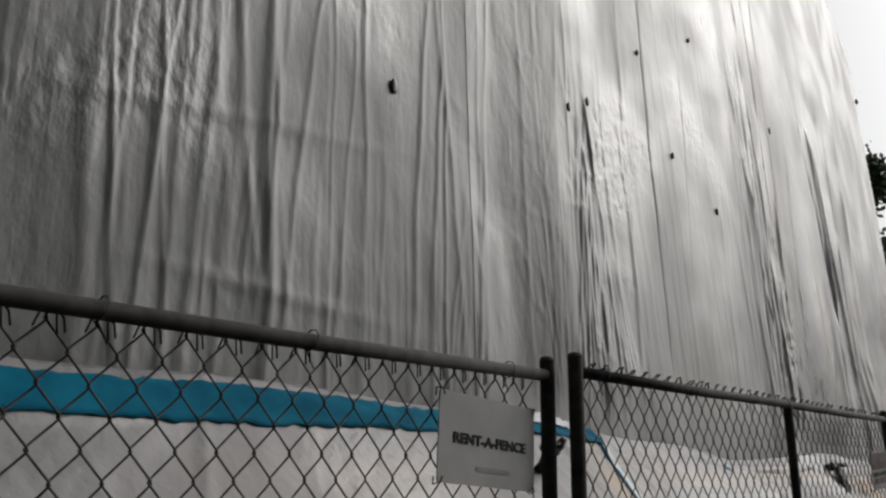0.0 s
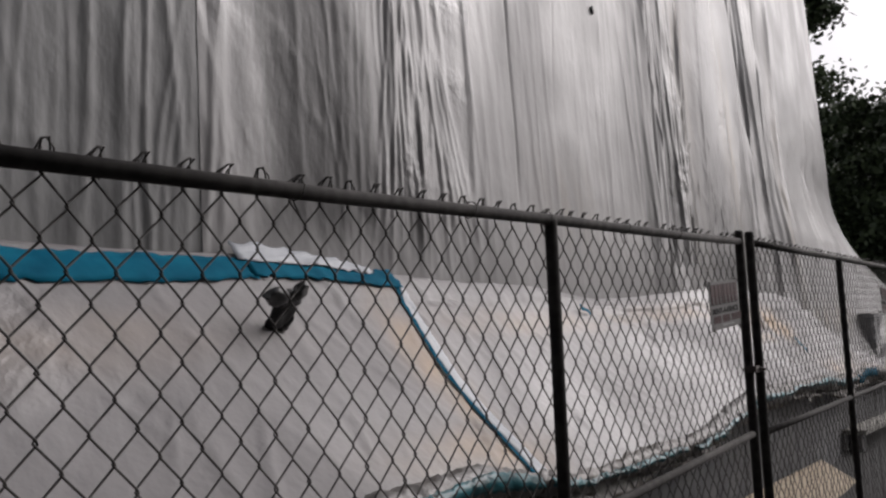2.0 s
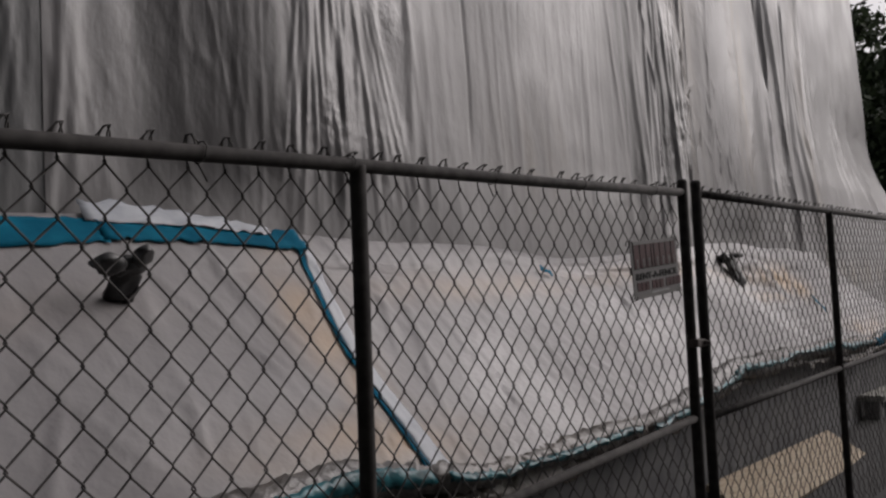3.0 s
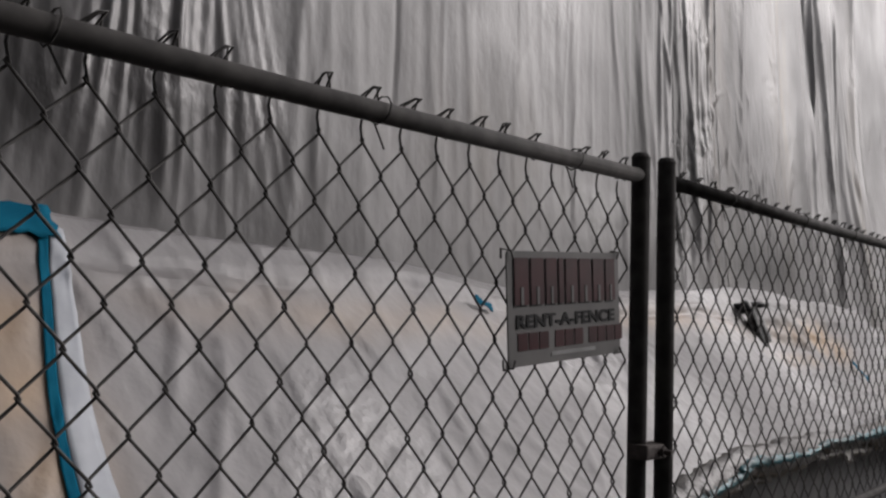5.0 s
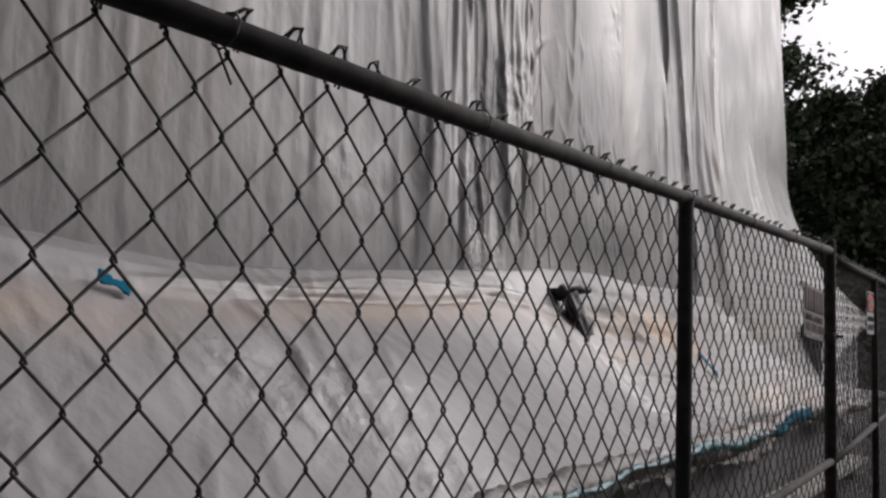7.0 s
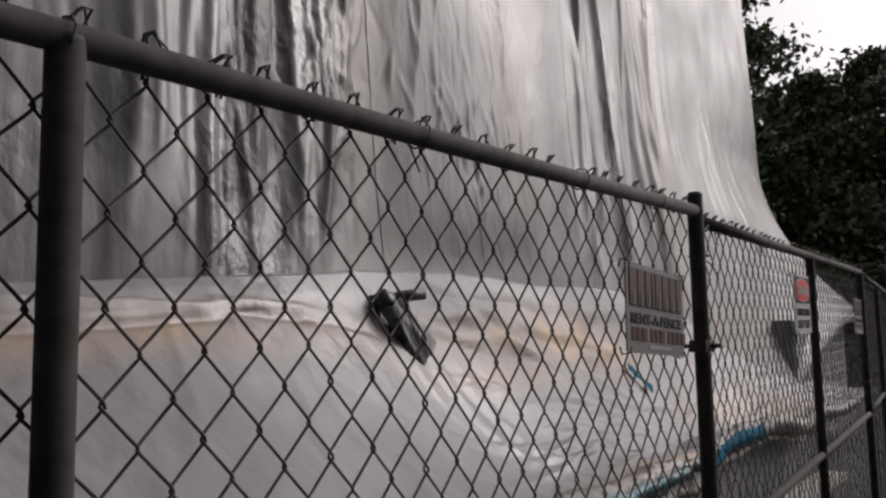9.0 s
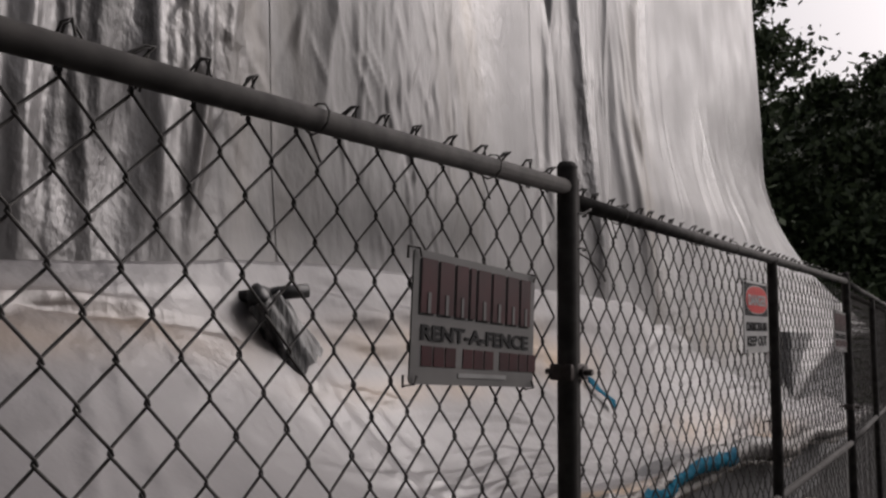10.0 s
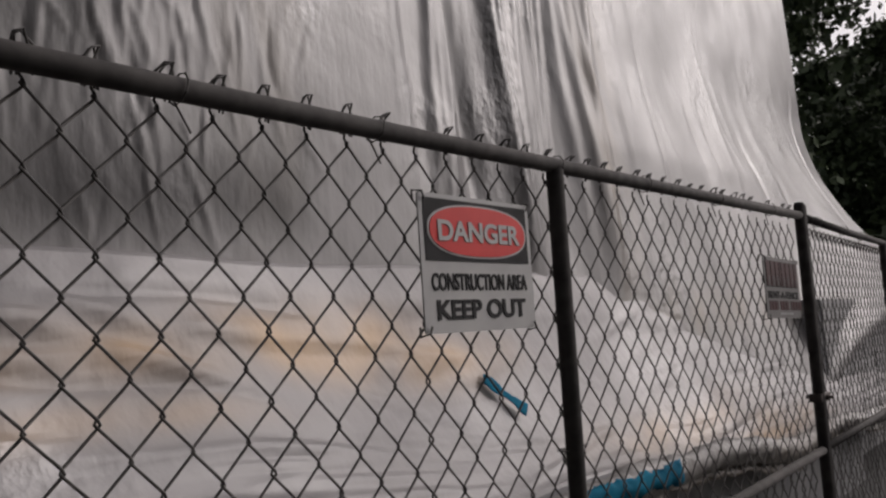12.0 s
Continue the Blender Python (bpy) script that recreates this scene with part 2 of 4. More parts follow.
LIE_TALL = [0.0, 0.0, -0.01, 0.0, -0.01, -0.03, -0.045, -0.045, -0.045, -0.03, -0.02, -0.01, 0.01, 0.04, 0.075, 0.115, 0.155, 0.18]


def lie(x, y, z):
    """Sets the bank and the house on their place: the street rises, and the house draws back towards its far end."""
    w = np.clip((y - 0.62) / 1.08, -0.5, 1.3)
    return (np.interp(x, LIE_X, LIE_RUN), y + w * np.interp(x, LIE_X, LIE_BACK) + (1 - w) * 0.04,
            z + np.interp(x, LIE_X, LIE_RISE) + np.interp(x, LIE_X, LIE_TALL) * (z - 0.8))


def lie_bm(bm):
    for p in bm.verts:
        p.co = Vector([float(c) for c in lie(p.co.x, p.co.y, p.co.z)])
    return bm


def hem_z(x):
    return np.interp(x, HEM_X, HEM_Z)


def wall_top(x):
    return hem_z(x) - 0.05


def build_retaining_wall():
    xs = np.arange(-9, 13.51, 0.5)
    v, f = [], []
    for x in xs:
        t, g = float(wall_top(x)) - 0.02, -0.6
        b = float(bend(x))
        v += [tuple(float(c) for c in lie(*p)) for p in ((x, 0.84 + b, g), (x, 0.84 + b, t), (x, 1.2 + b, t), (x, 1.2 + b, g))]
    for i in range(len(xs) - 1):
        a = 4 * i
        for k in range(4):
            f.append((a + k, a + (k + 1) % 4, a + 4 + (k + 1) % 4, a + 4 + k))
    n = len(v)
    f += [(0, 1, 2, 3), (n - 4, n - 3, n - 2, n - 1)]
    ob = new("wall_retaining", array_mesh("wall_retaining", v, f, CONCRETE, False))
    tagged(ob, "low grey concrete retaining wall below the plastic", "wall", kind="structure")


build_retaining_wall()


def build_house_wall():
    bm = bmesh.new()
    box(bm, (-9, 3.9, -0.5), (22.2, 4.2, 12.5))
    tagged(part("wall_house", bm, SHINGLE), "plain grey house wall behind the hanging plastic", "wall", kind="structure")
    bm = bmesh.new()
    box(bm, (13.7, 1.36, -0.6), (15.55, 2.1, 1.40), 0.02)
    lie_bm(bm)
    stoop = tagged(part("wall_stoop", bm, STUCCO), "bare grey coursed masonry stoop wall", "wall", kind="structure")
    for k in range(9):
        z = -0.27 + k * 0.185
        x = 13.72
        while x < 15.5:
            w = min(0.40 if (k % 2 or x > 13.8) else 0.2, 15.53 - x)
            bm = bmesh.new()
            box(bm, (x, 1.345, z), (x + w - 0.012, 1.362, z + 0.173))
            lie_bm(bm)
            part("block", bm, STUCCO, stoop)
            x += w


build_house_wall()


# ---- hanging film ----
RNG = np.random.RandomState(5)


def pleat_table():
    """Rows: place, lean, half width, depth, lower end, upper end, sharpness."""
    rows = []

    def scatter(x0, x1, n, w, d, z0=(1.5, 2.4), z1=(3.0, 8.0), lean=0.06):
        for _ in range(n):
            rows.append((RNG.uniform(x0, x1), RNG.normal(0, lean), RNG.uniform(*w), RNG.uniform(*d) * RNG.choice([1, 1, 1, 1, -0.4]),
                         RNG.uniform(*z0), RNG.uniform(*z1), RNG.uniform(0.8, 1.6)))

    scatter(-7, -0.4, 46, (0.012, 0.04), (0.004, 0.016))
    scatter(-0.5, 1.9, 46, (0.010, 0.026), (0.006, 0.022))
    scatter(-0.1, 1.6, 46, (0.007, 0.014), (0.004, 0.011), (1.8, 2.6), (2.7, 3.5), 0.03)
    scatter(1.9, 4.6, 40, (0.012, 0.045), (0.004, 0.014))
    scatter(2.6, 4.1, 20, (0.010, 0.022), (0.006, 0.016), (1.8, 2.4), (2.8, 4.4), 0.1)
    scatter(4.5, 6.8, 44, (0.010, 0.04), (0.003, 0.013))
    scatter(6.4, 7.9, 44, (0.012, 0.04), (0.008, 0.026), (1.8, 2.1), (3.0, 9.0))
    scatter(7.9, 10.3, 9, (0.012, 0.04), (0.002, 0.006))
    scatter(10.3, 12.4, 22, (0.02, 0.06), (0.010, 0.032), (1.8, 2.4), (4.0, 9.0), 0.06)
    scatter(12.2, 15.6, 12, (0.03, 0.09), (0.006, 0.020), (1.8, 2.8), (3.4, 9.0), 0.02)
    scatter(12.4, 15.5, 12, (0.014, 0.026), (-0.040, -0.018), (1.8, 2.8), (3.0, 4.6), 0.05)
    # long folds that stand out
    rows += [(1.92, 0.02, 0.025, 0.035, 2.0, 4.2, 1.3), (3.08, 0.10, 0.04, 0.03, 1.9, 4.1, 0.9),
             (4.5, 0.01, 0.016, -0.05, 2.5, 7.2, 1.0), (4.95, 0.10, 0.013, -0.022, 3.4, 7.2, 1.0), (6.62, 0.06, 0.09, 0.08, 1.8, 5.2, 1.2),
             (6.95, 0.06, 0.04, 0.06, 1.8, 8.2, 1.2), (7.05, 0.04, 0.05, -0.06, 2.1, 8.2, 1.2), (7.30, 0.02, 0.07, -0.05, 1.9, 4.7, 1.2),
             (7.55, 0.10, 0.022, 0.06, 2.0, 5.2, 1.0), (7.88, 0.12, 0.20, -0.07, 2.0, 6.2, 2.0), (8.2, 0.16, 0.04, 0.03, 2.4, 6.2, 1.0),
             (10.72, 0.00, 0.06, 0.10, 2.2, 7.2, 1.0), (10.98, -0.14, 0.08, -0.09, 2.1, 7.2, 1.2), (11.3, -0.10, 0.06, 0.11, 2.0, 7.2, 1.0),
             (11.62, 0.05, 0.10, -0.08, 2.1, 7.7, 1.4), (12.0, 0.08, 0.07, 0.09, 2.0, 8.2, 1.0), (9.45, -0.05, 0.10, 0.04, 3.2, 7.2, 1.3)]
    # folds that fan down from a pinned point
    for px, pz, spread, n, low in ((1.78, 3.45, 0.55, 9, 2.0), (3.36, 4.62, 1.1, 15, 2.1), (3.22, 4.56, 0.5, 6, 2.2), (7.05, 6.4, 0.7, 8, 2.4)):
        for k in range(n):
            s = (k / (n - 1) - 0.4) * spread
            rows.append((px + s, -s / (pz - 2.0), 0.010 + 0.012 * RNG.rand(), 0.011 + 0.010 * RNG.rand(), low, pz, 1.0))
    return rows


PLEATS = pleat_table()


def fold_depth(x, z):
    """How far the film stands out at a place; x and z are arrays of one shape."""
    d = np.zeros_like(x)
    cols = x[:, 0]
    for px, lean, w, a, z0, z1, sharp in PLEATS:
        reach = abs(lean) * 8 + 6 * w + 0.3
        sel = np.nonzero(np.abs(cols - px) < reach)[0]
        if not len(sel):
            continue
        i0, i1 = sel[0], sel[-1] + 1
        xx, zz = x[i0:i1], z[i0:i1]
        c = px + lean * (zz - 2.0) + 0.012 * np.sin(zz * 2.3 + px * 7) + 0.006 * np.sin(zz * 6.1 + px * 13)
        grow = 1 + 0.35 * np.clip(3.5 - zz, 0, 2)
        u = np.abs((xx - c) / (w * grow))
        env = smooth_step(z0 - 0.25, z0 + 0.45, zz) * (1 - smooth_step(z1 - 0.6, z1 + 0.2, zz))
        d[i0:i1] += a * env * np.exp(-u ** (1.1 * sharp + 0.4))
    # short crossing creases where the film is crushed
    rng = np.random.RandomState(77)
    zr = z[0]
    for cx0, cz0, rx, rz, n, amp, up in ((2.6, 4.3, 0.8, 0.9, 90, 0.016, 0.9), (2.5, 3.1, 0.5, 0.6, 50, 0.012, 0.9), (8.9, 3.4, 0.7, 0.6, 70, 0.010, 0.35),
                                         (7.75, 3.3, 0.3, 0.9, 80, 0.022, 0.5), (8.95, 2.78, 0.55, 0.5, 150, 0.013, 0.25), (5.8, 3.0, 0.5, 0.7, 30, 0.010, 0.5), (0.9, 2.7, 0.8, 0.5, 50, 0.008, 0.5)):
        for _ in range(n):
            cx, cz = cx0 + rng.normal(0, rx * 0.6), cz0 + rng.normal(0, rz * 0.6)
            a, ln, w = rng.normal(0, up), rng.uniform(0.06, 0.22), rng.uniform(0.010, 0.024)
            h = rng.uniform(0.3, 1.0) * amp * rng.choice([1, -0.6])
            i0, i1 = np.searchsorted(cols, [cx - 0.35, cx + 0.35])
            j0, j1 = np.searchsorted(zr, [cz - 0.45, cz + 0.45])
            if i1 <= i0 or j1 <= j0:
                continue
            dx, dz = x[i0:i1, j0:j1] - cx, z[i0:i1, j0:j1] - cz
            p, q = dx * math.cos(a) + dz * math.sin(a), -dx * math.sin(a) + dz * math.cos(a)
            d[i0:i1, j0:j1] += h * np.exp(-(p / w) ** 2 - (q / ln) ** 2)
    # slow billows
    d += 0.05 * np.sin(x * 1.7 + 0.5 * np.sin(z * 0.6)) * np.sin(z * 0.55 + x * 0.31)
    d += 0.02 * np.sin(x * 5.3 + z * 0.7) * np.sin(z * 1.1 + 1.3)
    # crushed line across the film
    for cx, cz, s, half in ((0.1, 3.35, 0.16, 1.0), (0.4, 2.55, -0.05, 0.7)):
        d += 0.02 * np.exp(-((z - cz - s * (x - cx)) / 0.035) ** 2) * np.exp(-((x - cx) / half) ** 4)
    return d


PINS = [(3.56, 4.57, 0.04), (3.27, 4.41, 0.04), (5.12, 4.63, 0.035), (6.00, 4.32, 0.04), (5.82, 6.15, 0.03), (8.52, 6.13, 0.05), (1.31, 3.78, 0.05), (4.59, 5.44, 0.03)]


def hung_film(name, x0, x1, off, mat, label, step=0.011, foot=1.42):
    xs = np.arange(x0, x1 + 1e-6, step)
    zs = np.concatenate([np.arange(foot, 4.6, 0.028), np.arange(4.6, 11.01, 0.12)])
    x, z = np.meshgrid(xs, zs, indexing="ij")
    taut = np.interp(xs, [-8, 0.8, 1.7, 2.1, 2.9, 3.15, 4.3, 4.6, 6.4, 6.9, 8.0, 10.3, 15], [0.28, 0.28, 0.34, 0.2, 0.2, 0.46, 0.38, 0.2, 0.28, 0.48, 0.5, 0.6, 0.62])
    d = taut[:, None] * fold_depth(x, z + 0.2)
    y = 1.72 + 0.04 * (z - 1.75) + bend(x) - off - d
    # the far end is drawn out like a skirt
    pull = np.clip((4.0 - z) / 2.3, 0, 1.1) ** 2 * smooth_step(10.4, 15.4, x)
    y = y - 0.68 * pull
    x = x + 0.12 * pull
    # the far corner turns round the house
    turn = smooth_step(15.35, 15.65, x - 0.12 * pull)
    y = y + 0.3 * turn ** 2
    # the foot reaches down onto the laid film where that sags
    z = z + (np.interp(x, [10.4, 12.6, 13.6, 14.1, 14.7, 15.7], [1.42, 0.66, 0.50, 0.95, 1.34, 1.42]) - 1.42) * np.clip((2.6 - z) / 1.18, 0, 1)
    soil = np.zeros_like(x)
    for cx, cz, rx, rz, a in ((9.5, 3.8, 0.22, 1.2, 0.8), (12.15, 3.0, 0.16, 1.6, 0.6), (7.9, 4.6, 0.35, 2.2, 0.5), (12.9, 1.35, 0.8, 0.2, 0.5), (5.2, 2.4, 0.5, 0.4, 0.25)):
        soil = np.maximum(soil, a * np.exp(-((x - cx) / rx) ** 2 - ((z - cz) / rz) ** 2) * (0.55 + 0.45 * np.sin(x * 23 + 3 * np.sin(z * 2.1)) * np.sin(z * 3.1 + x * 5)))
    # panels darkened in colour for dark reflections and unlit space behind, ragged upright edges
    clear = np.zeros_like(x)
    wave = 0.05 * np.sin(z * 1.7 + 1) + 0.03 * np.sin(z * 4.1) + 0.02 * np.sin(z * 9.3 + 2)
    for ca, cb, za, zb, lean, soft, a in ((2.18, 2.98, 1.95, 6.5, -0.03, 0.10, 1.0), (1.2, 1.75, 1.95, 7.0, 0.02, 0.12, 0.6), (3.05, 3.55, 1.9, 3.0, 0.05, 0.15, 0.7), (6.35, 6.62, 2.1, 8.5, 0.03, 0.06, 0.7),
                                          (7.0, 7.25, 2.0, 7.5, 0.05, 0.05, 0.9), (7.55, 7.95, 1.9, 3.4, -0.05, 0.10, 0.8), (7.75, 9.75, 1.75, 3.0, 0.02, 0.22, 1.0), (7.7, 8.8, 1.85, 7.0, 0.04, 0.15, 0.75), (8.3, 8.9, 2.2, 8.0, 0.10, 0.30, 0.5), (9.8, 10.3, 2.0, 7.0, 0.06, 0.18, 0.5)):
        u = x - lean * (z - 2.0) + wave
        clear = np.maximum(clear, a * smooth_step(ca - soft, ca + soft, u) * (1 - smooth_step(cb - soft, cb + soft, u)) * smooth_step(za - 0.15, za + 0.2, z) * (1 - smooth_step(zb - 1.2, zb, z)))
    x, y, z = lie(x, y, z)
    v = np.stack([x, y, z], -1).reshape(-1, 3).tolist()
    base = new(name)
    base.location = v[0]
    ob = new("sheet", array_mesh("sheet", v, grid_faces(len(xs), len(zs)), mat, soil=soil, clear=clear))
    ob.parent, ob.matrix_parent_inverse = base, Matrix.Translation(-base.location)
    sol = ob.modifiers.new("thickness", 'SOLIDIFY')
    sol.thickness, sol.offset, sol.use_rim = 0.002, 1, False
    for px, pz, r in PINS:
        if x[0, 0] + 0.1 < px < x[-1, 0] - 0.1:
            i = int(np.argmin(np.abs(x[:, 60] - px)))
            j = int(np.argmin(np.abs(z[i] - pz)))
            bm = bmesh.new()
            bmesh.ops.create_uvsphere(bm, u_segments=10, v_segments=6, radius=1.0)
            bmesh.ops.transform(bm, matrix=Matrix.Translation(Vector((x[i, j], y[i, j] - 0.012, z[i, j])) - base.location) @ Matrix.Diagonal((r * 0.6, 0.012, r, 1)), verts=bm.verts)
            part("pin", bm, BLACK, base, "dark fixing pin", True)
    return tagged(base, label, "plastic sheet", "hanging plastic sheets")


hung_film("plastic_sheet", -8.0, 1.90, 0.0, FILM_LEFT, "dull grey translucent plastic sheet hanging in narrow pleats, colour darkened for shade")
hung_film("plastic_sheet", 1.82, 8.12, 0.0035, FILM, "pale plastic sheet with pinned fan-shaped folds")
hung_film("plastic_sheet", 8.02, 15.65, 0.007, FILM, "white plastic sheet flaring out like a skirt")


# ---- laid film ----
def cover_point(x, v):
    """v: 0 at the hem, 1 at the seam under the hanging film."""
    hz = hem_z(x)
    sag = (0.28 * smooth_step(6.4, 8.4, x) + 0.17 * smooth_step(8.6, 10.4, x) * (1 - smooth_step(11.6, 13.0, x))) * np.sin(np.pi * v)
    sag = sag + 0.02 * np.exp(-((x - 7.80) / 0.35) ** 2 - ((v - 0.60) / 0.22) ** 2)
    y = 0.66 + 0.97 * v + bend(x)
    z = hz + (np.interp(x, SEAM_X, SEAM_Z) - hz) * v - sag - 0.05 * np.sin(np.pi * v) * (1 - smooth_step(3, 6, x))
    return y, z


def cover_relief(x, v):
    r = 0.012 * np.sin(x * 2.1 + v * 3) * np.sin(v * 5 + x)
    rng = np.random.RandomState(11)
    for _ in range(300):
        cx, cv, ang = rng.uniform(-4, 14), rng.uniform(0.02, 0.95), rng.uniform(-0.7, 0.9)
        length, w, a = rng.uniform(0.12, 0.5), rng.uniform(0.009, 0.028), rng.uniform(0.002, 0.010)
        if cx > 8.2:
            ang *= 0.3
            length, a = length * 1.6, a * 1.9
            p, q = (v - cv) * 1.35 + ang * (x - cx), x - cx
        else:
            p, q = (x - cx) + ang * (v - cv), (v - cv) * 1.35
        r = r + a * np.exp(-(p / w) ** 2 - (q / length) ** 2)
    for cx, a in ((7.95, 0.006), (8.05, -0.006), (8.14, 0.005)):
        r = r + a * np.exp(-((x - cx - 0.35 * (0.7 - v)) / 0.03) ** 2) * (v < 0.8)
    # long creases that run along under the seam
    for xa, va, xb, vb, a, w in ((5.0, 0.93, 6.1, 0.90, 0.020, 0.012), (5.3, 0.88, 6.9, 0.86, -0.016, 0.014), (5.9, 0.96, 7.3, 0.90, 0.022, 0.011), (6.6, 0.93, 7.6, 0.84, -0.018, 0.012),
                                 (3.0, 0.88, 3.6, 0.85, 0.014, 0.012), (3.0, 0.93, 3.9, 0.90, -0.012, 0.012), (7.9, 0.88, 9.0, 0.80, 0.018, 0.012), (8.2, 0.82, 9.3, 0.74, -0.016, 0.012),
                                 (8.3, 0.66, 9.8, 0.60, 0.016, 0.014), (8.9, 0.88, 10.4, 0.84, 0.022, 0.014), (8.0, 0.97, 9.6, 0.93, -0.018, 0.012), (8.6, 0.50, 10.2, 0.46, 0.014, 0.014), (8.2, 0.36, 9.6, 0.30, 0.016, 0.016)):
        t = (x - xa) / (xb - xa)
        mid = va + (vb - va) * t + 0.008 * np.sin(t * 9 + xa)
        r = r + a * np.exp(-((v - mid) / w) ** 2) * smooth_step(-0.08, 0.12, t) * (1 - smooth_step(0.85, 1.08, t))
    # folded lip under the seam
    lip = v - 0.90 - 0.03 * np.sin(x * 1.9) - 0.02 * np.sin(x * 4.3 + 1)
    r = r + 0.02 * smooth_step(-0.02, 0.02, lip) * (0.7 + 0.3 * np.sin(x * 3.1))
    r = r + 0.010 * np.exp(-((v - 0.965 - 0.02 * np.sin(x * 2.7 + 2)) / 0.02) ** 2) * (0.5 + 0.5 * np.sin(x * 1.3 + 1))
    return r


def cover_soil(x, v):
    """Tan stains below the seam and dirt above the hem."""
    rag = 0.5 + 0.25 * np.sin(x * 9 + 4 * np.sin(v * 7)) + 0.25 * np.sin(v * 31 + 3 * np.sin(x * 6.1))
    t = np.zeros_like(x)
    for cx, cv, rx, rv, a in ((9.6, 0.86, 0.55, 0.07, 1.0), (10.2, 0.83, 0.45, 0.06, 0.8), (8.8, 0.84, 0.9, 0.05, 0.5), (8.5, 0.72, 0.6, 0.04, 0.45), (6.4, 0.83, 1.2, 0.08, 0.4),
                              (2.75, 0.55, 0.16, 0.35, 0.6), (2.6, 0.12, 0.5, 0.12, 0.55), (4.2, 0.80, 0.9, 0.08, 0.3), (11.8, 0.5, 0.7, 0.10, 0.5), (9.2, 0.06, 0.8, 0.08, 0.7), (12.4, 0.25, 0.6, 0.15, 0.5), (0.8, 0.7, 0.8, 0.1, 0.2)):
        t = np.maximum(t, a * np.exp(-((x - cx) / rx) ** 2 - ((v - cv) / rv) ** 2))
    return np.clip(t * (0.45 + 0.75 * rag), 0, 1)


def stick(ob, base):
    """Makes ob, modelled in place, a part of base."""
    ob.parent, ob.matrix_parent_inverse = base, Matrix.Translation(-base.location)
    return ob


def laid_film(name, x0, x1, off, mat, label, ragged=0.0, skew=0.0):
    xs = np.arange(x0, x1 + 1e-6, 0.02)
    vs = np.linspace(0, 1.03, 90)
    x, v = np.meshgrid(xs, vs, indexing="ij")
    x = x - skew * (1 - v) * smooth_step(x1 - 1.2, x1, x)
    if ragged:
        f = smooth_step(x1 - 1.5, x1, x)
        x = x + f * ragged * (0.55 - v * 1.3 + 0.12 * np.sin(v * 17) + 0.06 * np.sin(v * 41))
    y, z = cover_point(x, v)
    r = cover_relief(x, v) + off
    soil = cover_soil(x, v)
    x, y, z = lie(x, y - 0.67 * r, z + 0.74 * r)
    p = np.stack([x, y, z], -1).reshape(-1, 3).tolist()
    base = new(name)
    base.location = p[0]
    ob = new("sheet", array_mesh("sheet", p, grid_faces(len(xs), len(vs)), mat, soil=soil))
    stick(ob, base)
    sol = ob.modifiers.new("thickness", 'SOLIDIFY')
    sol.thickness, sol.offset = 0.002, 1
    return tagged(base, label, "plastic sheet", "laid plastic sheets")


COVER_A = laid_film("ground_cover", -8.0, 2.93, 0.006, COVER, "white plastic ground cover taped along its upper edge", skew=0.22)
COVER_B = laid_film("ground_cover", 2.60, 14.5, 0.0, COVER, "wrinkled white plastic ground cover with tan stains", 0.55)


def ribbon(name, xs, lo, hi, off, mat, label, cat, seed=0, rag=0.004, ends=0.0, crumple=0.006):
    """A strip on the laid film between two runs lo(x) and hi(x) of its slope."""
    rng = np.random.RandomState(seed)
    n = 7
    x, k = np.meshgrid(xs, np.linspace(0, 1, n), indexing="ij")
    a, b = lo(xs) + rng.normal(0, rag, len(xs)), hi(xs) + rng.normal(0, rag, len(xs))
    v = a[:, None] + (b - a)[:, None] * k
    x = x + ends * rng.normal(0, 1, x.shape) * ((np.arange(len(xs)) < 1) | (np.arange(len(xs)) > len(xs) - 2))[:, None]
    y, z = cover_point(x, v)
    r = cover_relief(x, v) + off + np.abs(rng.normal(0, crumple, x.shape))
    x, y, z = lie(x, y - 0.67 * r, z + 0.74 * r)
    ob = new(name, array_mesh(name, np.stack([x, y, z], -1).reshape(-1, 3).tolist(), grid_faces(len(xs), n), mat))
    sol = ob.modifiers.new("thickness", 'SOLIDIFY')
    sol.thickness, sol.offset = 0.0015, 1
    return tagged(stick(ob, COVER_A), label)


C = lambda val: (lambda x: np.full_like(x, val))
ribbon("tape_strip", np.arange(-8, 1.96, 0.04), lambda x: np.interp(x, [-8, 0, 1.95], [0.85, 0.868, 0.918]),
       lambda x: np.interp(x, [-8, 0, 1.95], [0.985, 0.988, 1.012]), 0.014, TAPE, "broad teal tape sealing the ground cover's upper edge", "tape", 1, crumple=0.003)
ribbon("tape_strip", np.arange(1.94, 2.97, 0.03), lambda x: np.interp(x, [1.94, 2.9], [0.925, 0.932]),
       lambda x: np.interp(x, [1.94, 2.78, 2.8, 2.97], [0.985, 0.988, 1.02, 1.025]), 0.018, TAPE, "narrow teal tape strip ending at a folded corner", "tape", 2, ends=0.006, crumple=0.003)
ribbon("white_flap", np.arange(1.90, 2.8, 0.04), C(0.984), lambda x: np.interp(x, [1.9, 2.3, 2.8], [1.065, 1.05, 1.02]), 0.022, FLAP,
       "folded white strip of plastic above the tape", "plastic strip", 3)


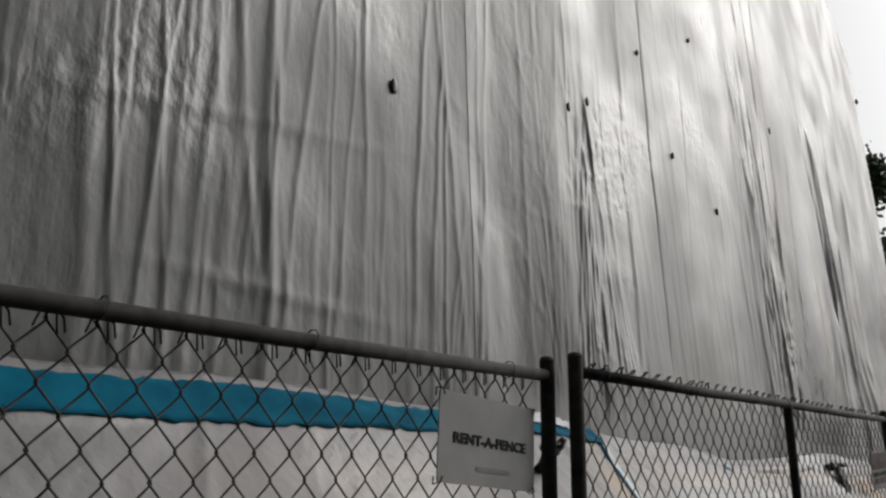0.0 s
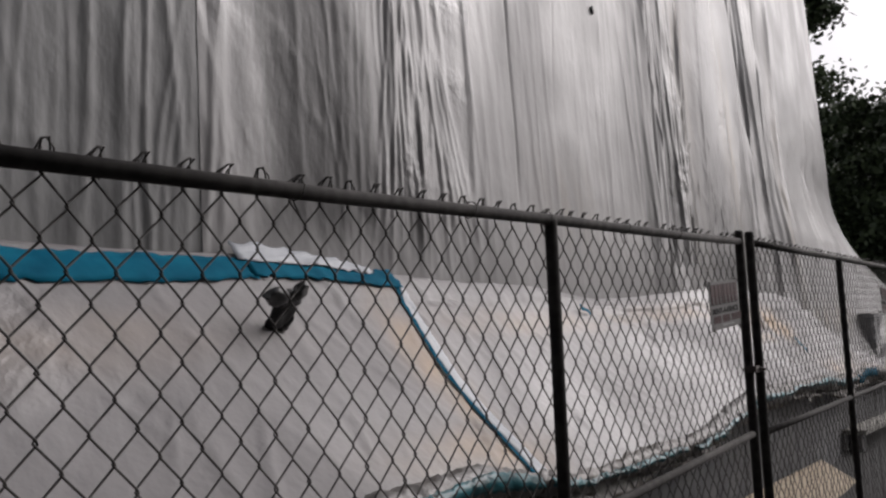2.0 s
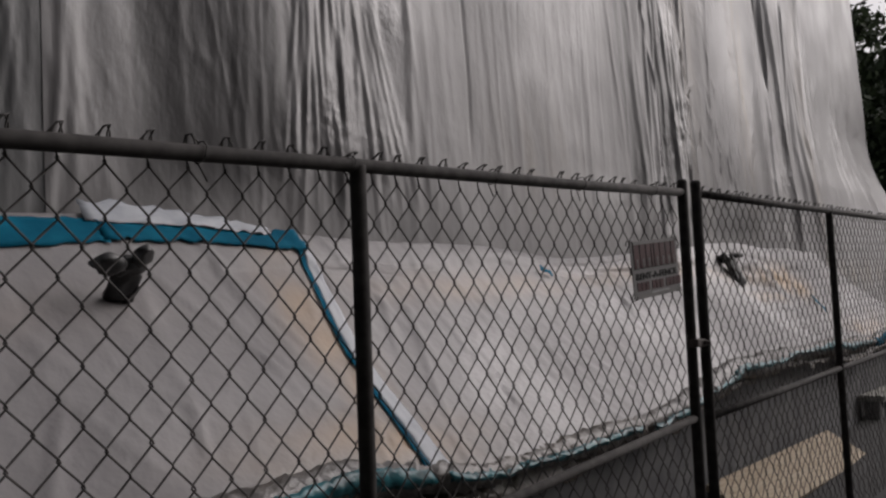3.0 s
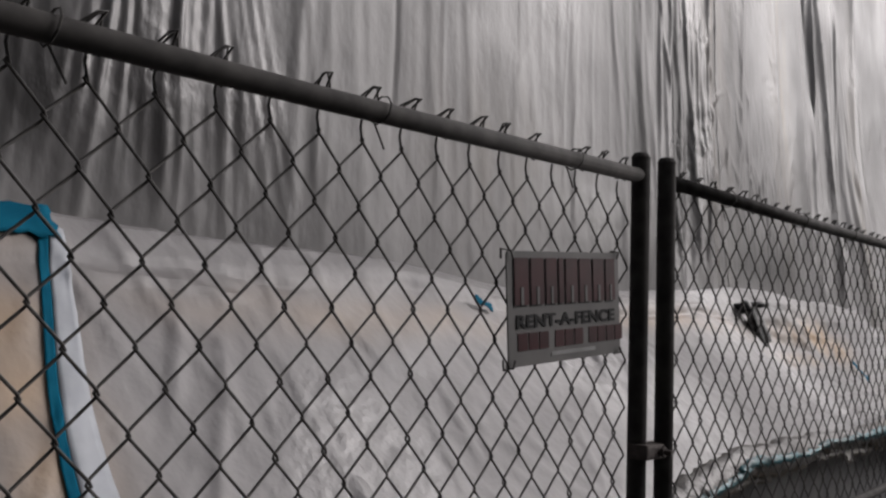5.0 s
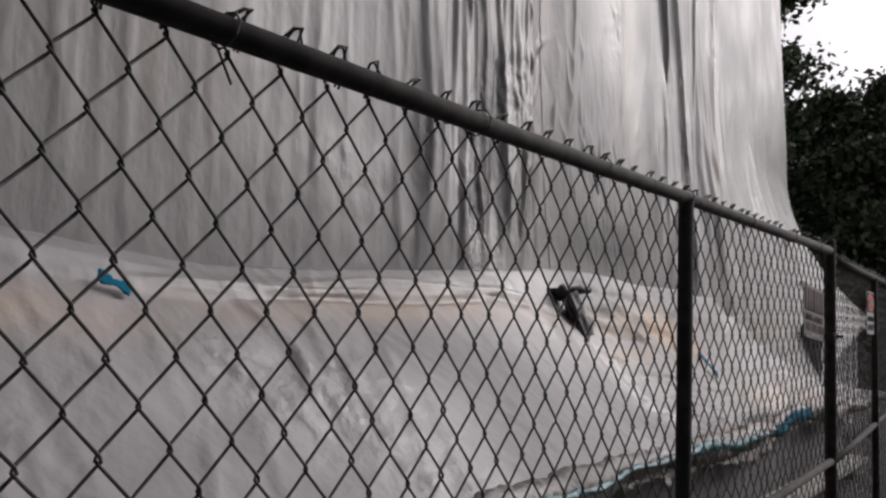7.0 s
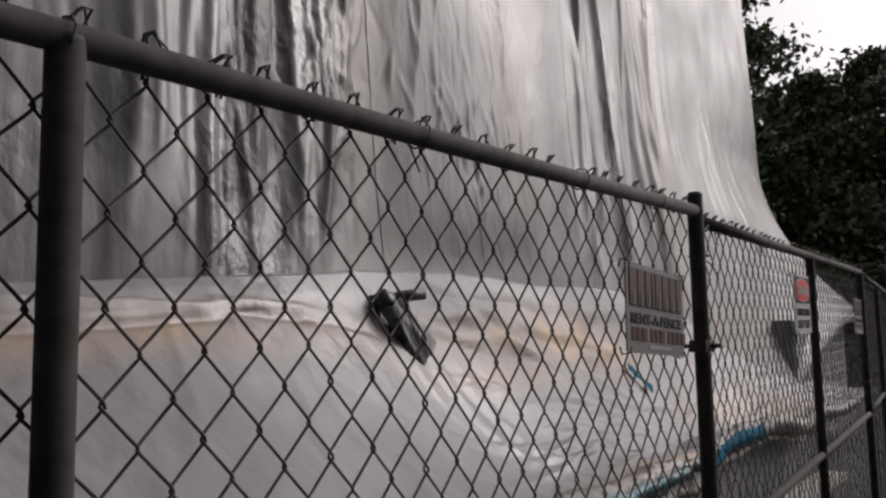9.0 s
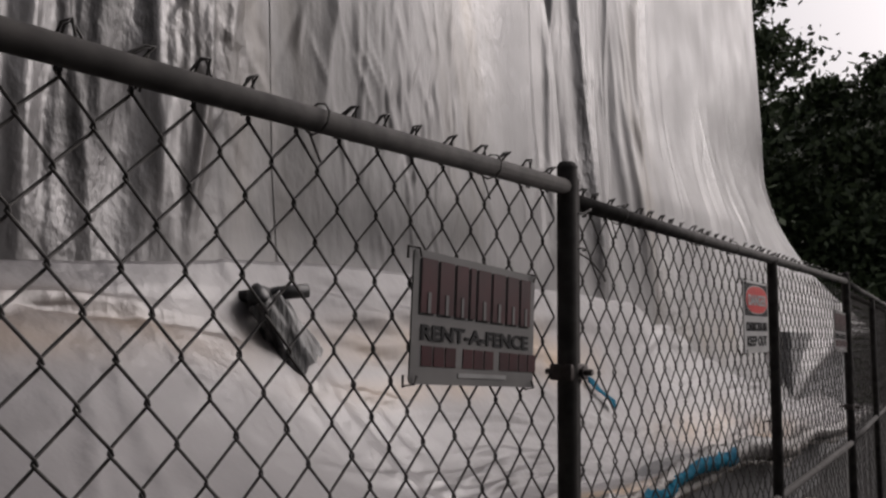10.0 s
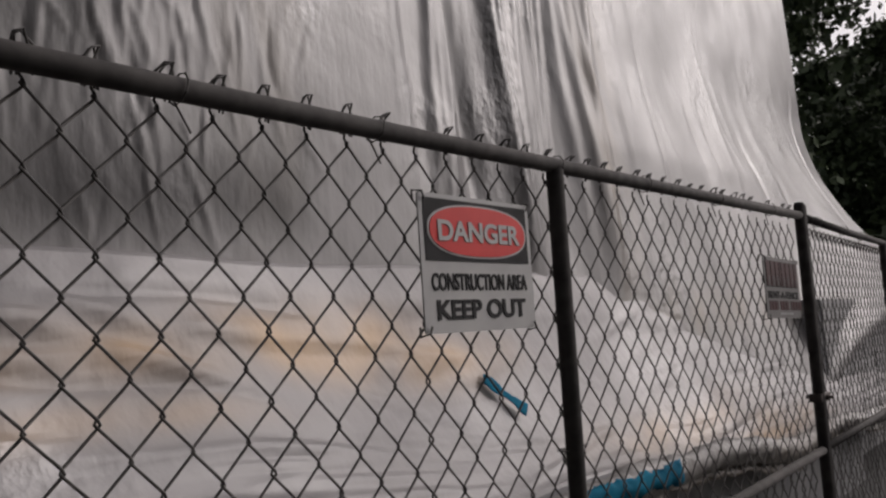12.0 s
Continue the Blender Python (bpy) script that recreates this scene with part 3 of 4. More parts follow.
def slope_strip(name, xa, w0, w1, v0, v1, off, mat, label, seed):
    """A strip that runs up the slope of the laid film."""
    rng = np.random.RandomState(seed)
    vs = np.linspace(v0, v1, 50)
    k, v = np.meshgrid(np.linspace(0, 1, 6), vs, indexing="ij")
    x = xa + (w0 + (w1 - w0) * (v - v0) / (v1 - v0)) * k - 0.22 * (1 - v) + 0.006 * np.sin(v * 9)
    y, z = cover_point(x, v)
    r = cover_relief(x, v) + off + np.abs(rng.normal(0, 0.002, x.shape))
    x, y, z = lie(x, y - 0.67 * r, z + 0.74 * r)
    ob = new(name, array_mesh(name, np.stack([x, y, z], -1).reshape(-1, 3).tolist(), grid_faces(6, 50), mat))
    sol = ob.modifiers.new("thickness", 'SOLIDIFY')
    sol.thickness, sol.offset = 0.0015, 1
    return tagged(stick(ob, COVER_A), label)


slope_strip("tape_strip", 2.905, 0.03, 0.028, 0.0, 0.98, 0.014, TAPE, "thin teal tape line running down the cover", 4)
slope_strip("white_flap", 2.938, 0.12, 0.05, -0.02, 0.97, 0.010, FLAP, "white overlapping strip beside the teal tape line", 5)


# soiled, rolled hem with its tape
def rough_line(xs, seed, amp):
    """An uneven line with no repeat."""
    rng = np.random.RandomState(seed)
    y = np.zeros_like(xs)
    for f in (0.9, 2.1, 4.7, 9.3, 17.0):
        k = np.arange(-10, 18, 1.0 / f)
        y += np.interp(xs, k, rng.normal(0, 1, len(k))) * amp / f ** 0.7
    return y


def build_hem(base, a, b, seed):
    xs = np.arange(a, b, 0.025)
    rng = np.random.RandomState(seed)
    ks = np.linspace(0, 1, 11)
    x, k = np.meshgrid(xs, ks, indexing="ij")
    wob = rough_line(xs, seed, 0.013)
    ang = k * 3.9 - 0.7
    rad = 0.052 + rough_line(xs, seed + 1, 0.012)[:, None] + 0.006 * rng.normal(0, 1, x.shape)
    y = 0.665 + bend(xs)[:, None] + wob[:, None] * 0.5 - rad * np.sin(ang)
    z = hem_z(xs)[:, None] - 0.03 + wob[:, None] + rad * np.cos(ang)
    soil = np.clip(rough_line(x.ravel(), seed + 3, 0.5), 0, 1)
    ob = new("rolled_hem", array_mesh("rolled_hem", np.stack(lie(x, y, z), -1).reshape(-1, 3).tolist(), grid_faces(len(xs), 11), HEM, soil=soil))
    sol = ob.modifiers.new("thickness", 'SOLIDIFY')
    sol.thickness = 0.002
    tagged(stick(ob, base), "soiled rolled hem")
    # a dark strip added below it for the hem's shade hangs against the wall
    n = 6
    x, k = np.meshgrid(xs, np.linspace(0, 1, n), indexing="ij")
    drop = 0.07 + np.abs(rough_line(xs, seed + 5, 0.04))
    y = 0.70 + bend(xs)[:, None] + 0.02 * np.sin(k * 5) + 0.008 * rng.normal(0, 1, x.shape)
    z = hem_z(xs)[:, None] - 0.05 + wob[:, None] - drop[:, None] * k
    ob = new("hem_shade", array_mesh("hem_shade", np.stack(lie(x, y, z), -1).reshape(-1, 3).tolist(), grid_faces(len(xs), n), HEM, soil=np.ones(x.shape)))
    sol = ob.modifiers.new("thickness", 'SOLIDIFY')
    sol.thickness = 0.002
    tagged(stick(ob, base), "dark strip added for the shade under the hem")


def hem_tape(base, a, b, w, mat, n):
    xt = np.arange(a, b, 0.02)
    r2 = np.random.RandomState(20 + n)
    wob = rough_line(xt, 8, 0.013) + rough_line(xt, 40 + n, 0.005)
    wid = w * (1 + rough_line(xt, 50 + n, 0.25)).clip(0.35, 1.6)
    x, k = np.meshgrid(xt, np.linspace(0, 1, 6), indexing="ij")
    y = 0.598 + bend(xt)[:, None] + wob[:, None] * 0.5 - 0.02 * np.sin(k * 3) + 0.005 * r2.normal(0, 1, x.shape)
    z = hem_z(xt)[:, None] - 0.02 + wob[:, None] + wid[:, None] * (0.5 - k) + 0.004 * r2.normal(0, 1, x.shape)
    ob = new("hem_tape", array_mesh("hem_tape", np.stack(lie(x, y, z), -1).reshape(-1, 3).tolist(), grid_faces(len(xt), 6), mat))
    sol = ob.modifiers.new("thickness", 'SOLIDIFY')
    sol.thickness = 0.0015
    tagged(stick(ob, base), "crumpled teal tape")


build_hem(COVER_A, -6, 2.72, 8)
build_hem(COVER_B, 2.70, 13.9, 8)
for n, (base, a, b, w, mat) in enumerate(((COVER_A, -6, 2.68, 0.05, TAPE_DARK), (COVER_B, 2.75, 4.3, 0.035, TAPE_DARK), (COVER_B, 4.4, 5.6, 0.03, TAPE_DARK), (COVER_B, 5.5, 8.9, 0.042, TAPE_DARK), (COVER_B, 9.1, 10.7, 0.085, TAPE))):
    hem_tape(base, a, b, w, mat, n)


# ---- fence ----
PITCH, DIAG = 0.0415, 0.098
RAIL_DROP, RAIL_R, POST_R = 0.042, 0.0165, 0.0205


def wire_mesh(odd, knuckle, up=0.056, length=1.74):
    """One bent wire of the mesh, hanging down from its top."""
    bm = bmesh.new()
    pts = []
    n = int(length / (DIAG / 2))
    over = 0.0025
    for i in range(n + 1):
        right = (i + odd) % 2
        z = -i * DIAG / 2
        xx = PITCH + over if right else -over
        yy = 0.0028 if right else -0.0028
        s = 1 if right else -1
        pts += [(xx - s * 0.004, -yy, z + 0.0055), (xx, 0, z), (xx - s * 0.004, yy, z - 0.0055)]
    if knuckle and not odd:
        pts = [(0.0, 0.002, up), (-0.002, 0.003, up * 0.5)] + pts
    elif not odd:
        pts = [(0.026, -0.014, -0.020), (0.018, -0.020, 0.000), (0.008, -0.014, 0.012), (0.0, -0.004, 0.010)] + pts
        tube(bm, [(0.002, 0.004, 0.0), (-0.010, -0.012, 0.016), (-0.020, -0.018, 0.002), (-0.024, -0.012, -0.018)], 0.0018, 5)
        tube(bm, [(0.0, 0.0, 0.004), (0.004, -0.014, 0.020), (0.006, -0.022, 0.0), (0.012, -0.018, -0.026)], 0.0018, 5)
    tube(bm, pts, 0.0021, 5, True)
    return mesh_of("wire", bm, WIRE, True)


def knuckle_mesh(lean):
    """The bent wire end that hooks over the top rail."""
    bm = bmesh.new()
    for k in (-1, 1):
        tube(bm, [(-0.013 + 0.003 * k, 0.021, -0.012), (-0.011 + 0.003 * k, 0.020, 0.018), (-0.004 + lean + 0.002 * k, 0.010 + 0.004 * k, 0.033), (0.004 + lean, 0.006 + 0.004 * k, 0.036),
                  (0.010 + 0.003 * k, 0.016, 0.022), (0.012 + 0.003 * k, 0.022, -0.012)], 0.0018, 5)
    return mesh_of("knuckle", bm, WIRE, True)


def fence_panel(x0, y0, t0, x1, y1, t1, label, knuckle=True, seed=0, pitch=PITCH, knot_z=1.7, knot_s=0.0, diag=DIAG, along=1.0):
    """A framed panel between two post tops; one knot of its mesh is given by its height and its way along the panel."""
    rng = random.Random(seed)
    base = new("fence_panel")
    base.location = (x0, y0, float(ground_z(x0)))
    org = Vector(base.location)
    run = Vector((x1 - x0, y1 - y0, 0))
    length = run.length
    ang = math.atan2(run.y, run.x)
    top = lambda s: (x0 + run.x * s, y0 + run.y * s, t0 + (t1 - t0) * s)

    def at(s, down):
        p = Vector(top(s)) - Vector((0, 0, down))
        return p - org

    for s in (0.0, 0.5, 1.0):
        bm = bmesh.new()
        p = at(s, 0.0 if s != 0.5 else RAIL_DROP)
        low = float(ground_z(x0 + run.x * s)) + 0.01 - org.z
        tube(bm, [(p.x, p.y, low), (p.x, p.y, p.z - 0.006), (p.x, p.y, p.z)], POST_R if s != 0.5 else 0.019, 14)
        part("post", bm, PIPE, base, smooth=False).data.shade_smooth()
        if s != 0.5:
            bm = bmesh.new()
            tube(bm, [(p.x, p.y, p.z - 0.002), (p.x, p.y, p.z + 0.004), (p.x, p.y, p.z + 0.008)], POST_R * 1.05, 14, True, 0.7)
            part("post_cap", bm, PIPE, base)
    for name, drop in (("top_rail", RAIL_DROP), ("middle_rail", RAIL_DROP + 0.875), ("bottom_rail", RAIL_DROP + 1.76)):
        bm = bmesh.new()
        tube(bm, [at(0, drop), at(0.25, drop + 0.004 * rng.random()), at(0.5, drop), at(0.75, drop + 0.004 * rng.random()), at(1, drop)], RAIL_R if name != "middle_rail" else 0.015, 12)
        part(name, bm, PIPE, base).data.shade_smooth()
    # the mesh hangs parallel to the rail, its rows running through the given knot
    fall = (t1 - t0) / length
    rail_at = t0 + fall * knot_s - RAIL_DROP
    half = int((rail_at - 0.004 - knot_z) / (diag / 2))
    drop = rail_at - knot_z - half * diag / 2
    first = (knot_s + half % 2 * pitch) % (2 * pitch)
    wires = [wire_mesh(o, knuckle, drop) for o in (0, 1)]
    hooks = [knuckle_mesh(k) for k in (-0.006, 0.0, 0.007)]
    rot = Matrix.Rotation(ang, 4, 'Z')
    i = -2 if first > 1.2 * pitch else 0
    while first + (i + 1) * pitch < length - 0.012:
        p = at((first + i * pitch) / length, RAIL_DROP + drop + (1 - along) * fall * (first + i * pitch - knot_s))
        if first + i * pitch > 0.008:
            ob = new("wire", wires[i % 2])
            ob.parent = base
            ob.matrix_basis = Matrix.Translation(p + Vector((0, 0.024, 0))) @ rot @ pose(0, 0, 0, rng.uniform(-0.25, 0.25), rng.uniform(-0.15, 0.15), 0) @ Matrix.Diagonal((pitch / PITCH, 1, diag / DIAG, 1))
            if knuckle and i % 2 == 0 and rng.random() < 0.93:
                ob = new("knuckle", hooks[rng.randrange(3)])
                ob.parent = base
                ob.matrix_basis = Matrix.Translation(at((first + i * pitch) / length, RAIL_DROP)) @ rot @ pose(0, 0, 0, rng.uniform(-6, 6), rng.uniform(-14, 14), rng.uniform(-25, 25))
        i += 1
    # ties round the rail
    for k in range(7):
        s = (k + 0.5 + rng.uniform(-0.2, 0.2)) / 7
        c = at(s, RAIL_DROP)
        bm = bmesh.new()
        loop = [(c.x + 0.004 * math.sin(a), c.y + 0.022 * math.cos(a), c.z + 0.022 * math.sin(a)) for a in [i * 0.7 for i in range(10)]]
        tube(bm, loop + [(c.x + 0.03, c.y + 0.02, c.z - 0.05)], 0.0016, 5)
        part("tie_wire", bm, WIRE, base)
    return tagged(base, label, "fence panel", "temporary fence panels")


fence_panel(-3.68, 0.0, 1.66, 0.0, 0.0, 1.822, "galvanised chain-link fence panel carrying a plain sign", False, 1, 0.0415, 1.652, 2.35)
fence_panel(0.047, -0.06, 1.834, 3.682, -0.019, 2.02, "galvanised chain-link fence panel with knuckled top wires", True, 2, 0.0422, 1.875, 2.398, 0.099, 0.75)
fence_panel(3.75, -0.046, 2.018, 7.381, -0.068, 2.12, "galvanised chain-link fence panel with knuckled top wires", True, 3, 0.0413, 1.915, 0.147, 0.096)
fence_panel(7.414, -0.056, 2.10, 11.03, 0.088, 2.187, "galvanised chain-link fence panel carrying a danger sign", True, 4, 0.0433, 1.956, 0.766, 0.098, 0.5)
fence_panel(11.085, 0.10, 2.187, 14.7, 0.40, 2.22, "galvanised chain-link fence panel before the bare wall", False, 5, 0.0413, 1.9, 0.0)


def post_clamp(x, y, z, w, label):
    base = new("post_clamp")
    base.location = (x, y, z)
    bm = bmesh.new()
    box(bm, (-w / 2 - 0.023, -0.024, -0.016), (w / 2 + 0.023, 0.024, 0.016), 0.007)
    part("band", bm, CLAMP, base)
    bm = bmesh.new()
    tube(bm, [(0, -0.05, 0), (0, 0.05, 0)], 0.006, 6)
    tube(bm, [(0, -0.034, 0), (0, -0.028, 0)], 0.012, 6)
    part("bolt", bm, CLAMP, base)
    tagged(base, label, "clamp", "fence clamps")


post_clamp(0.023, -0.03, 1.366, 0.055, "rusty steel clamp joining two fence posts")
post_clamp(3.716, -0.033, 1.39, 0.068, "dark steel clamp joining two fence posts")
post_clamp(7.398, -0.062, 1.717, 0.03, "steel clamp with a long bolt on the posts")
post_clamp(11.06, 0.094, 1.46, 0.06, "steel clamp joining two fence posts")


def loose_wires():
    """Wire ends that stick out of the mesh by the joints."""
    for x, y, z, dx, dz in ((7.43, -0.056, 1.96, 0.13, -0.055), (7.43, -0.056, 2.03, 0.06, 0.02), (9.23, 0.03, 1.50, 0.05, 0.01), (-0.47, -0.01, 1.30, 0.05, -0.03)):
        bm = bmesh.new()
        tube(bm, [(x, y, z), (x + dx * 0.4, y - 0.012, z + dz * 0.3), (x + dx * 0.8, y - 0.016, z + dz * 0.8), (x + dx, y - 0.01, z + dz)], 0.0022, 6)
        tube(bm, [(x + 0.028 * math.cos(a), y + 0.028 * math.sin(a), z) for a in [i * 0.6 for i in range(11)]], 0.0022, 5)
        tagged(part("tie_wire", bm, WIRE), "loose bent wire end on the fence", "wire", "loose tie wires")


loose_wires()


# ---- signs ----
def text_mesh(s, size, mat, width=None, bold=0.0):
    cu = bpy.data.curves.new("lettering", 'FONT')
    cu.body, cu.size, cu.align_x, cu.align_y = s, size, 'CENTER', 'CENTER'
    cu.offset, cu.extrude = bold * size, 0.0008
    ob = bpy.data.objects.new("lettering", cu)
    scene.collection.objects.link(ob)
    bpy.context.view_layer.update()
    me = bpy.data.meshes.new_from_object(ob.evaluated_get(bpy.context.evaluated_depsgraph_get()))
    bpy.data.objects.remove(ob)
    xs = [v.co.x for v in me.vertices]
    ys = [v.co.y for v in me.vertices]
    cx, cy, w, h = (min(xs) + max(xs)) / 2, (min(ys) + max(ys)) / 2, max(xs) - min(xs), max(ys) - min(ys)
    kx = width / w if width else 1.0
    for v in me.vertices:
        v.co = Vector(((v.co.x - cx) * kx, -v.co.z, (v.co.y - cy) * size / h))
    me.materials.clear()
    me.materials.append(mat)
    return me


def sign_board(w, h, corner):
    """A thin board with rounded corners and four holes' grommets in its face."""
    bm = bmesh.new()
    pts = []
    for cx, cz, a0 in ((w / 2 - corner, h / 2 - corner, 0), (-w / 2 + corner, h / 2 - corner, 90), (-w / 2 + corner, -h / 2 + corner, 180), (w / 2 - corner, -h / 2 + corner, 270)):
        for k in range(5):
            a = radians(a0 + k * 22.5)
            pts.append((cx + corner * math.cos(a), cz + corner * math.sin(a)))
    f = [bm.verts.new((x, -0.0015, z)) for x, z in pts]
    g = [bm.verts.new((x, 0.0015, z)) for x, z in pts]
    bm.faces.new(f)
    bm.faces.new(g[::-1])
    for i in range(len(pts)):
        j = (i + 1) % len(pts)
        bm.faces.new((f[i], g[i], g[j], f[j]))
    return bm


def sign_base(x, y, z, w, h, tilt, turn, label, corner=0.008, mat=SIGN_WHITE):
    base = new("sign")
    base.matrix_basis = pose(x, y, z, 0, 0, turn) @ pose(0, 0, 0, 0, tilt, 0)
    part("board", sign_board(w, h, corner), mat, base)
    for sx in (-1, 1):
        for sz in (-1, 1):
            bm = bmesh.new()
            cx, cz = sx * (w / 2 - 0.012), sz * (h / 2 - 0.012)
            tube(bm, [(cx, -0.006, cz), (cx + 0.006 * sx, -0.007, cz + 0.012 * sz), (cx + 0.01 * sx, 0.012, cz + 0.016 * sz), (cx, 0.02, cz)], 0.0022, 5)
            part("tie", bm, WIRE, base, "twisted wire tie")
    return tagged(base, label, "sign")


def sign_text(base, s, x, z, size, width, mat, name="lettering", bold=0.0, y=-0.0026):
    ob = new(name, text_mesh(s, size, mat, width, bold))
    ob.parent = base
    ob.location = (x, y, z)
    return ob


def sign_bar(base, x0, x1, z0, z1, mat, y=-0.0022, name="bar", bev=0.0):
    bm = bmesh.new()
    box(bm, (x0, y - 0.0006, z0), (x1, y + 0.0006, z1), bev)
    return part(name, bm, mat, base)


def plain_sign():
    s = sign_base(-0.262, 0.004, 1.585, 0.389, 0.208, 2.0, 0, "white fence-hire sign wired to the mesh")
    sign_text(s, "RENT-A-FENCE", 0.006, 0.0, 0.025, 0.295, INK, bold=0.032)
    sign_bar(s, -0.055, 0.085, -0.070, -0.060, INK_GREY)


def hire_sign(x, y, z, w, h, tilt, label, turn=0.0):
    s = sign_base(x, y, z, w, h, tilt, turn, label, mat=SIGN_SHADED)
    # broad red shapes with a dark shade behind them
    n, gap = 8, 0.0075
    full = w * 0.90
    wid = [1.15, 1.1, 0.95, 0.42, 1.1, 1.15, 1.1, 0.95]
    unit = (full - gap * (n - 1)) / sum(wid)
    xx = -full / 2
    z0, z1 = h * 0.03, h * 0.44
    for k in wid:
        sign_bar(s, xx - 0.003, xx + unit * k - 0.006, z0 - 0.003, z1 - 0.002, INK, -0.0021, "shade")
        sign_bar(s, xx, xx + unit * k, z0, z1, SIGN_RED, -0.0032, "shape")
        if k > 0.5:
            sign_bar(s, xx + unit * k * 0.40, xx + unit * k * 0.60, z0, z0 + (z1 - z0) * 0.38, SIGN_SHADED, -0.0044, "notch")
        xx += unit * k + gap
    sign_text(s, "RENT-A-FENCE", 0, -h * 0.115, h * 0.12, w * 0.88, INK, bold=0.032)
    xx = -w * 0.43
    for k, g in ((0.075, 0), (0.075, 0), (0.075, 0.045), (0.075, 0), (0.075, 0), (0.075, 0.045), (0.075, 0), (0.075, 0), (0.075, 0), (0.075, 0)):
        sign_bar(s, xx, xx + k * w, -h * 0.365, -h * 0.215, SIGN_RED, -0.0022, "digit_bar")
        xx += (k + 0.012 + g) * w
    sign_bar(s, -w * 0.16, w * 0.24, -h * 0.44, -h * 0.405, INK_GREY)
    return s


def danger_sign():
    w, h = 0.343, 0.243
    s = sign_base(8.917, -0.004, 1.875, w, h, -1.0, 2.2, "red, black and white danger construction sign", 0.006)
    sign_bar(s, -w * 0.465, w * 0.465, h * 0.015, h * 0.465, INK, -0.0022, "black_field")
    for name, k, mat, yy in (("oval_rim", 1.0, SIGN_WHITE, -0.0036), ("red_oval", 0.965, SIGN_BRIGHT, -0.0048)):
        bm = bmesh.new()
        a, b = w * 0.448 * k, h * 0.20 * (k if k == 1 else 0.93)
        ring = [bm.verts.new((math.copysign(abs(math.cos(t)) ** 0.8, math.cos(t)) * a, 0, math.copysign(abs(math.sin(t)) ** 0.85, math.sin(t)) * b)) for t in [i * math.pi / 24 for i in range(48)]]
        f = bm.faces.new(ring)
        ext = bmesh.ops.extrude_face_region(bm, geom=[f])
        bmesh.ops.translate(bm, vec=(0, -0.001, 0), verts=[v for v in ext["geom"] if isinstance(v, bmesh.types.BMVert)])
        ob = part(name, bm, mat, s)
        ob.location = (0, yy + 0.0006, h * 0.24)
    sign_text(s, "DANGER", 0, h * 0.235, h * 0.155, w * 0.74, SIGN_WHITE, bold=0.03, y=-0.0062)
    sign_text(s, "CONSTRUCTION AREA", 0, -h * 0.135, h * 0.125, w * 0.86, INK, bold=0.015)
    sign_text(s, "KEEP OUT", 0, -h * 0.335, h * 0.145, w * 0.80, INK, bold=0.03)


plain_sign()
hire_sign(3.394, -0.026, 1.679, 0.380, 0.203, -5.3, "red-lettered white fence-hire sign, one corner raised")
hire_sign(7.072, -0.062, 1.801, 0.366, 0.202, 2.6, "red-lettered white fence-hire sign, one corner dropped")
hire_sign(10.68, 0.060, 1.86, 0.37, 0.205, 0.5, "fence-hire sign beside the last joint, board darkened for shade", 2.2)
danger_sign()


# ---- things on the film ----
def crumple(bm, seed, amount, scale=9.0):
    for v in bm.verts:
        n = noise.noise_vector(v.co * scale + Vector((seed, seed * 1.7, 0)))
        v.co += n * amount


def torn_scrap():
    """Black crumpled plastic with two raised lobes and a hanging tail."""
    base = new("black_scrap")
    base.matrix_basis = pose(2.07, 1.33, 1.73, 42, 0, 8)
    for k, (cx, cz, rx, rz, a) in enumerate(((-0.075, 0.045, 0.075, 0.038, 6), (0.04, 0.085, 0.045, 0.045, -12), (0.025, -0.03, 0.055, 0.10, -6), (0.06, -0.06, 0.035, 0.075, 6), (0.02, 0.045, 0.06, 0.05, 0))):
        bm = bmesh.new()
        bmesh.ops.create_icosphere(bm, subdivisions=3, radius=1.0)
        bmesh.ops.transform(bm, matrix=pose(cx, -0.02, cz, 0, a, 0) @ Matrix.Diagonal((rx, 0.028, rz, 1)), verts=bm.verts)
        crumple(bm, k + 3.1, 0.022, 22.0)
        part("fold", bm, BLACK, base, smooth=True)
    tagged(base, "torn black plastic scrap stuck on the cover", "scrap")


torn_scrap()


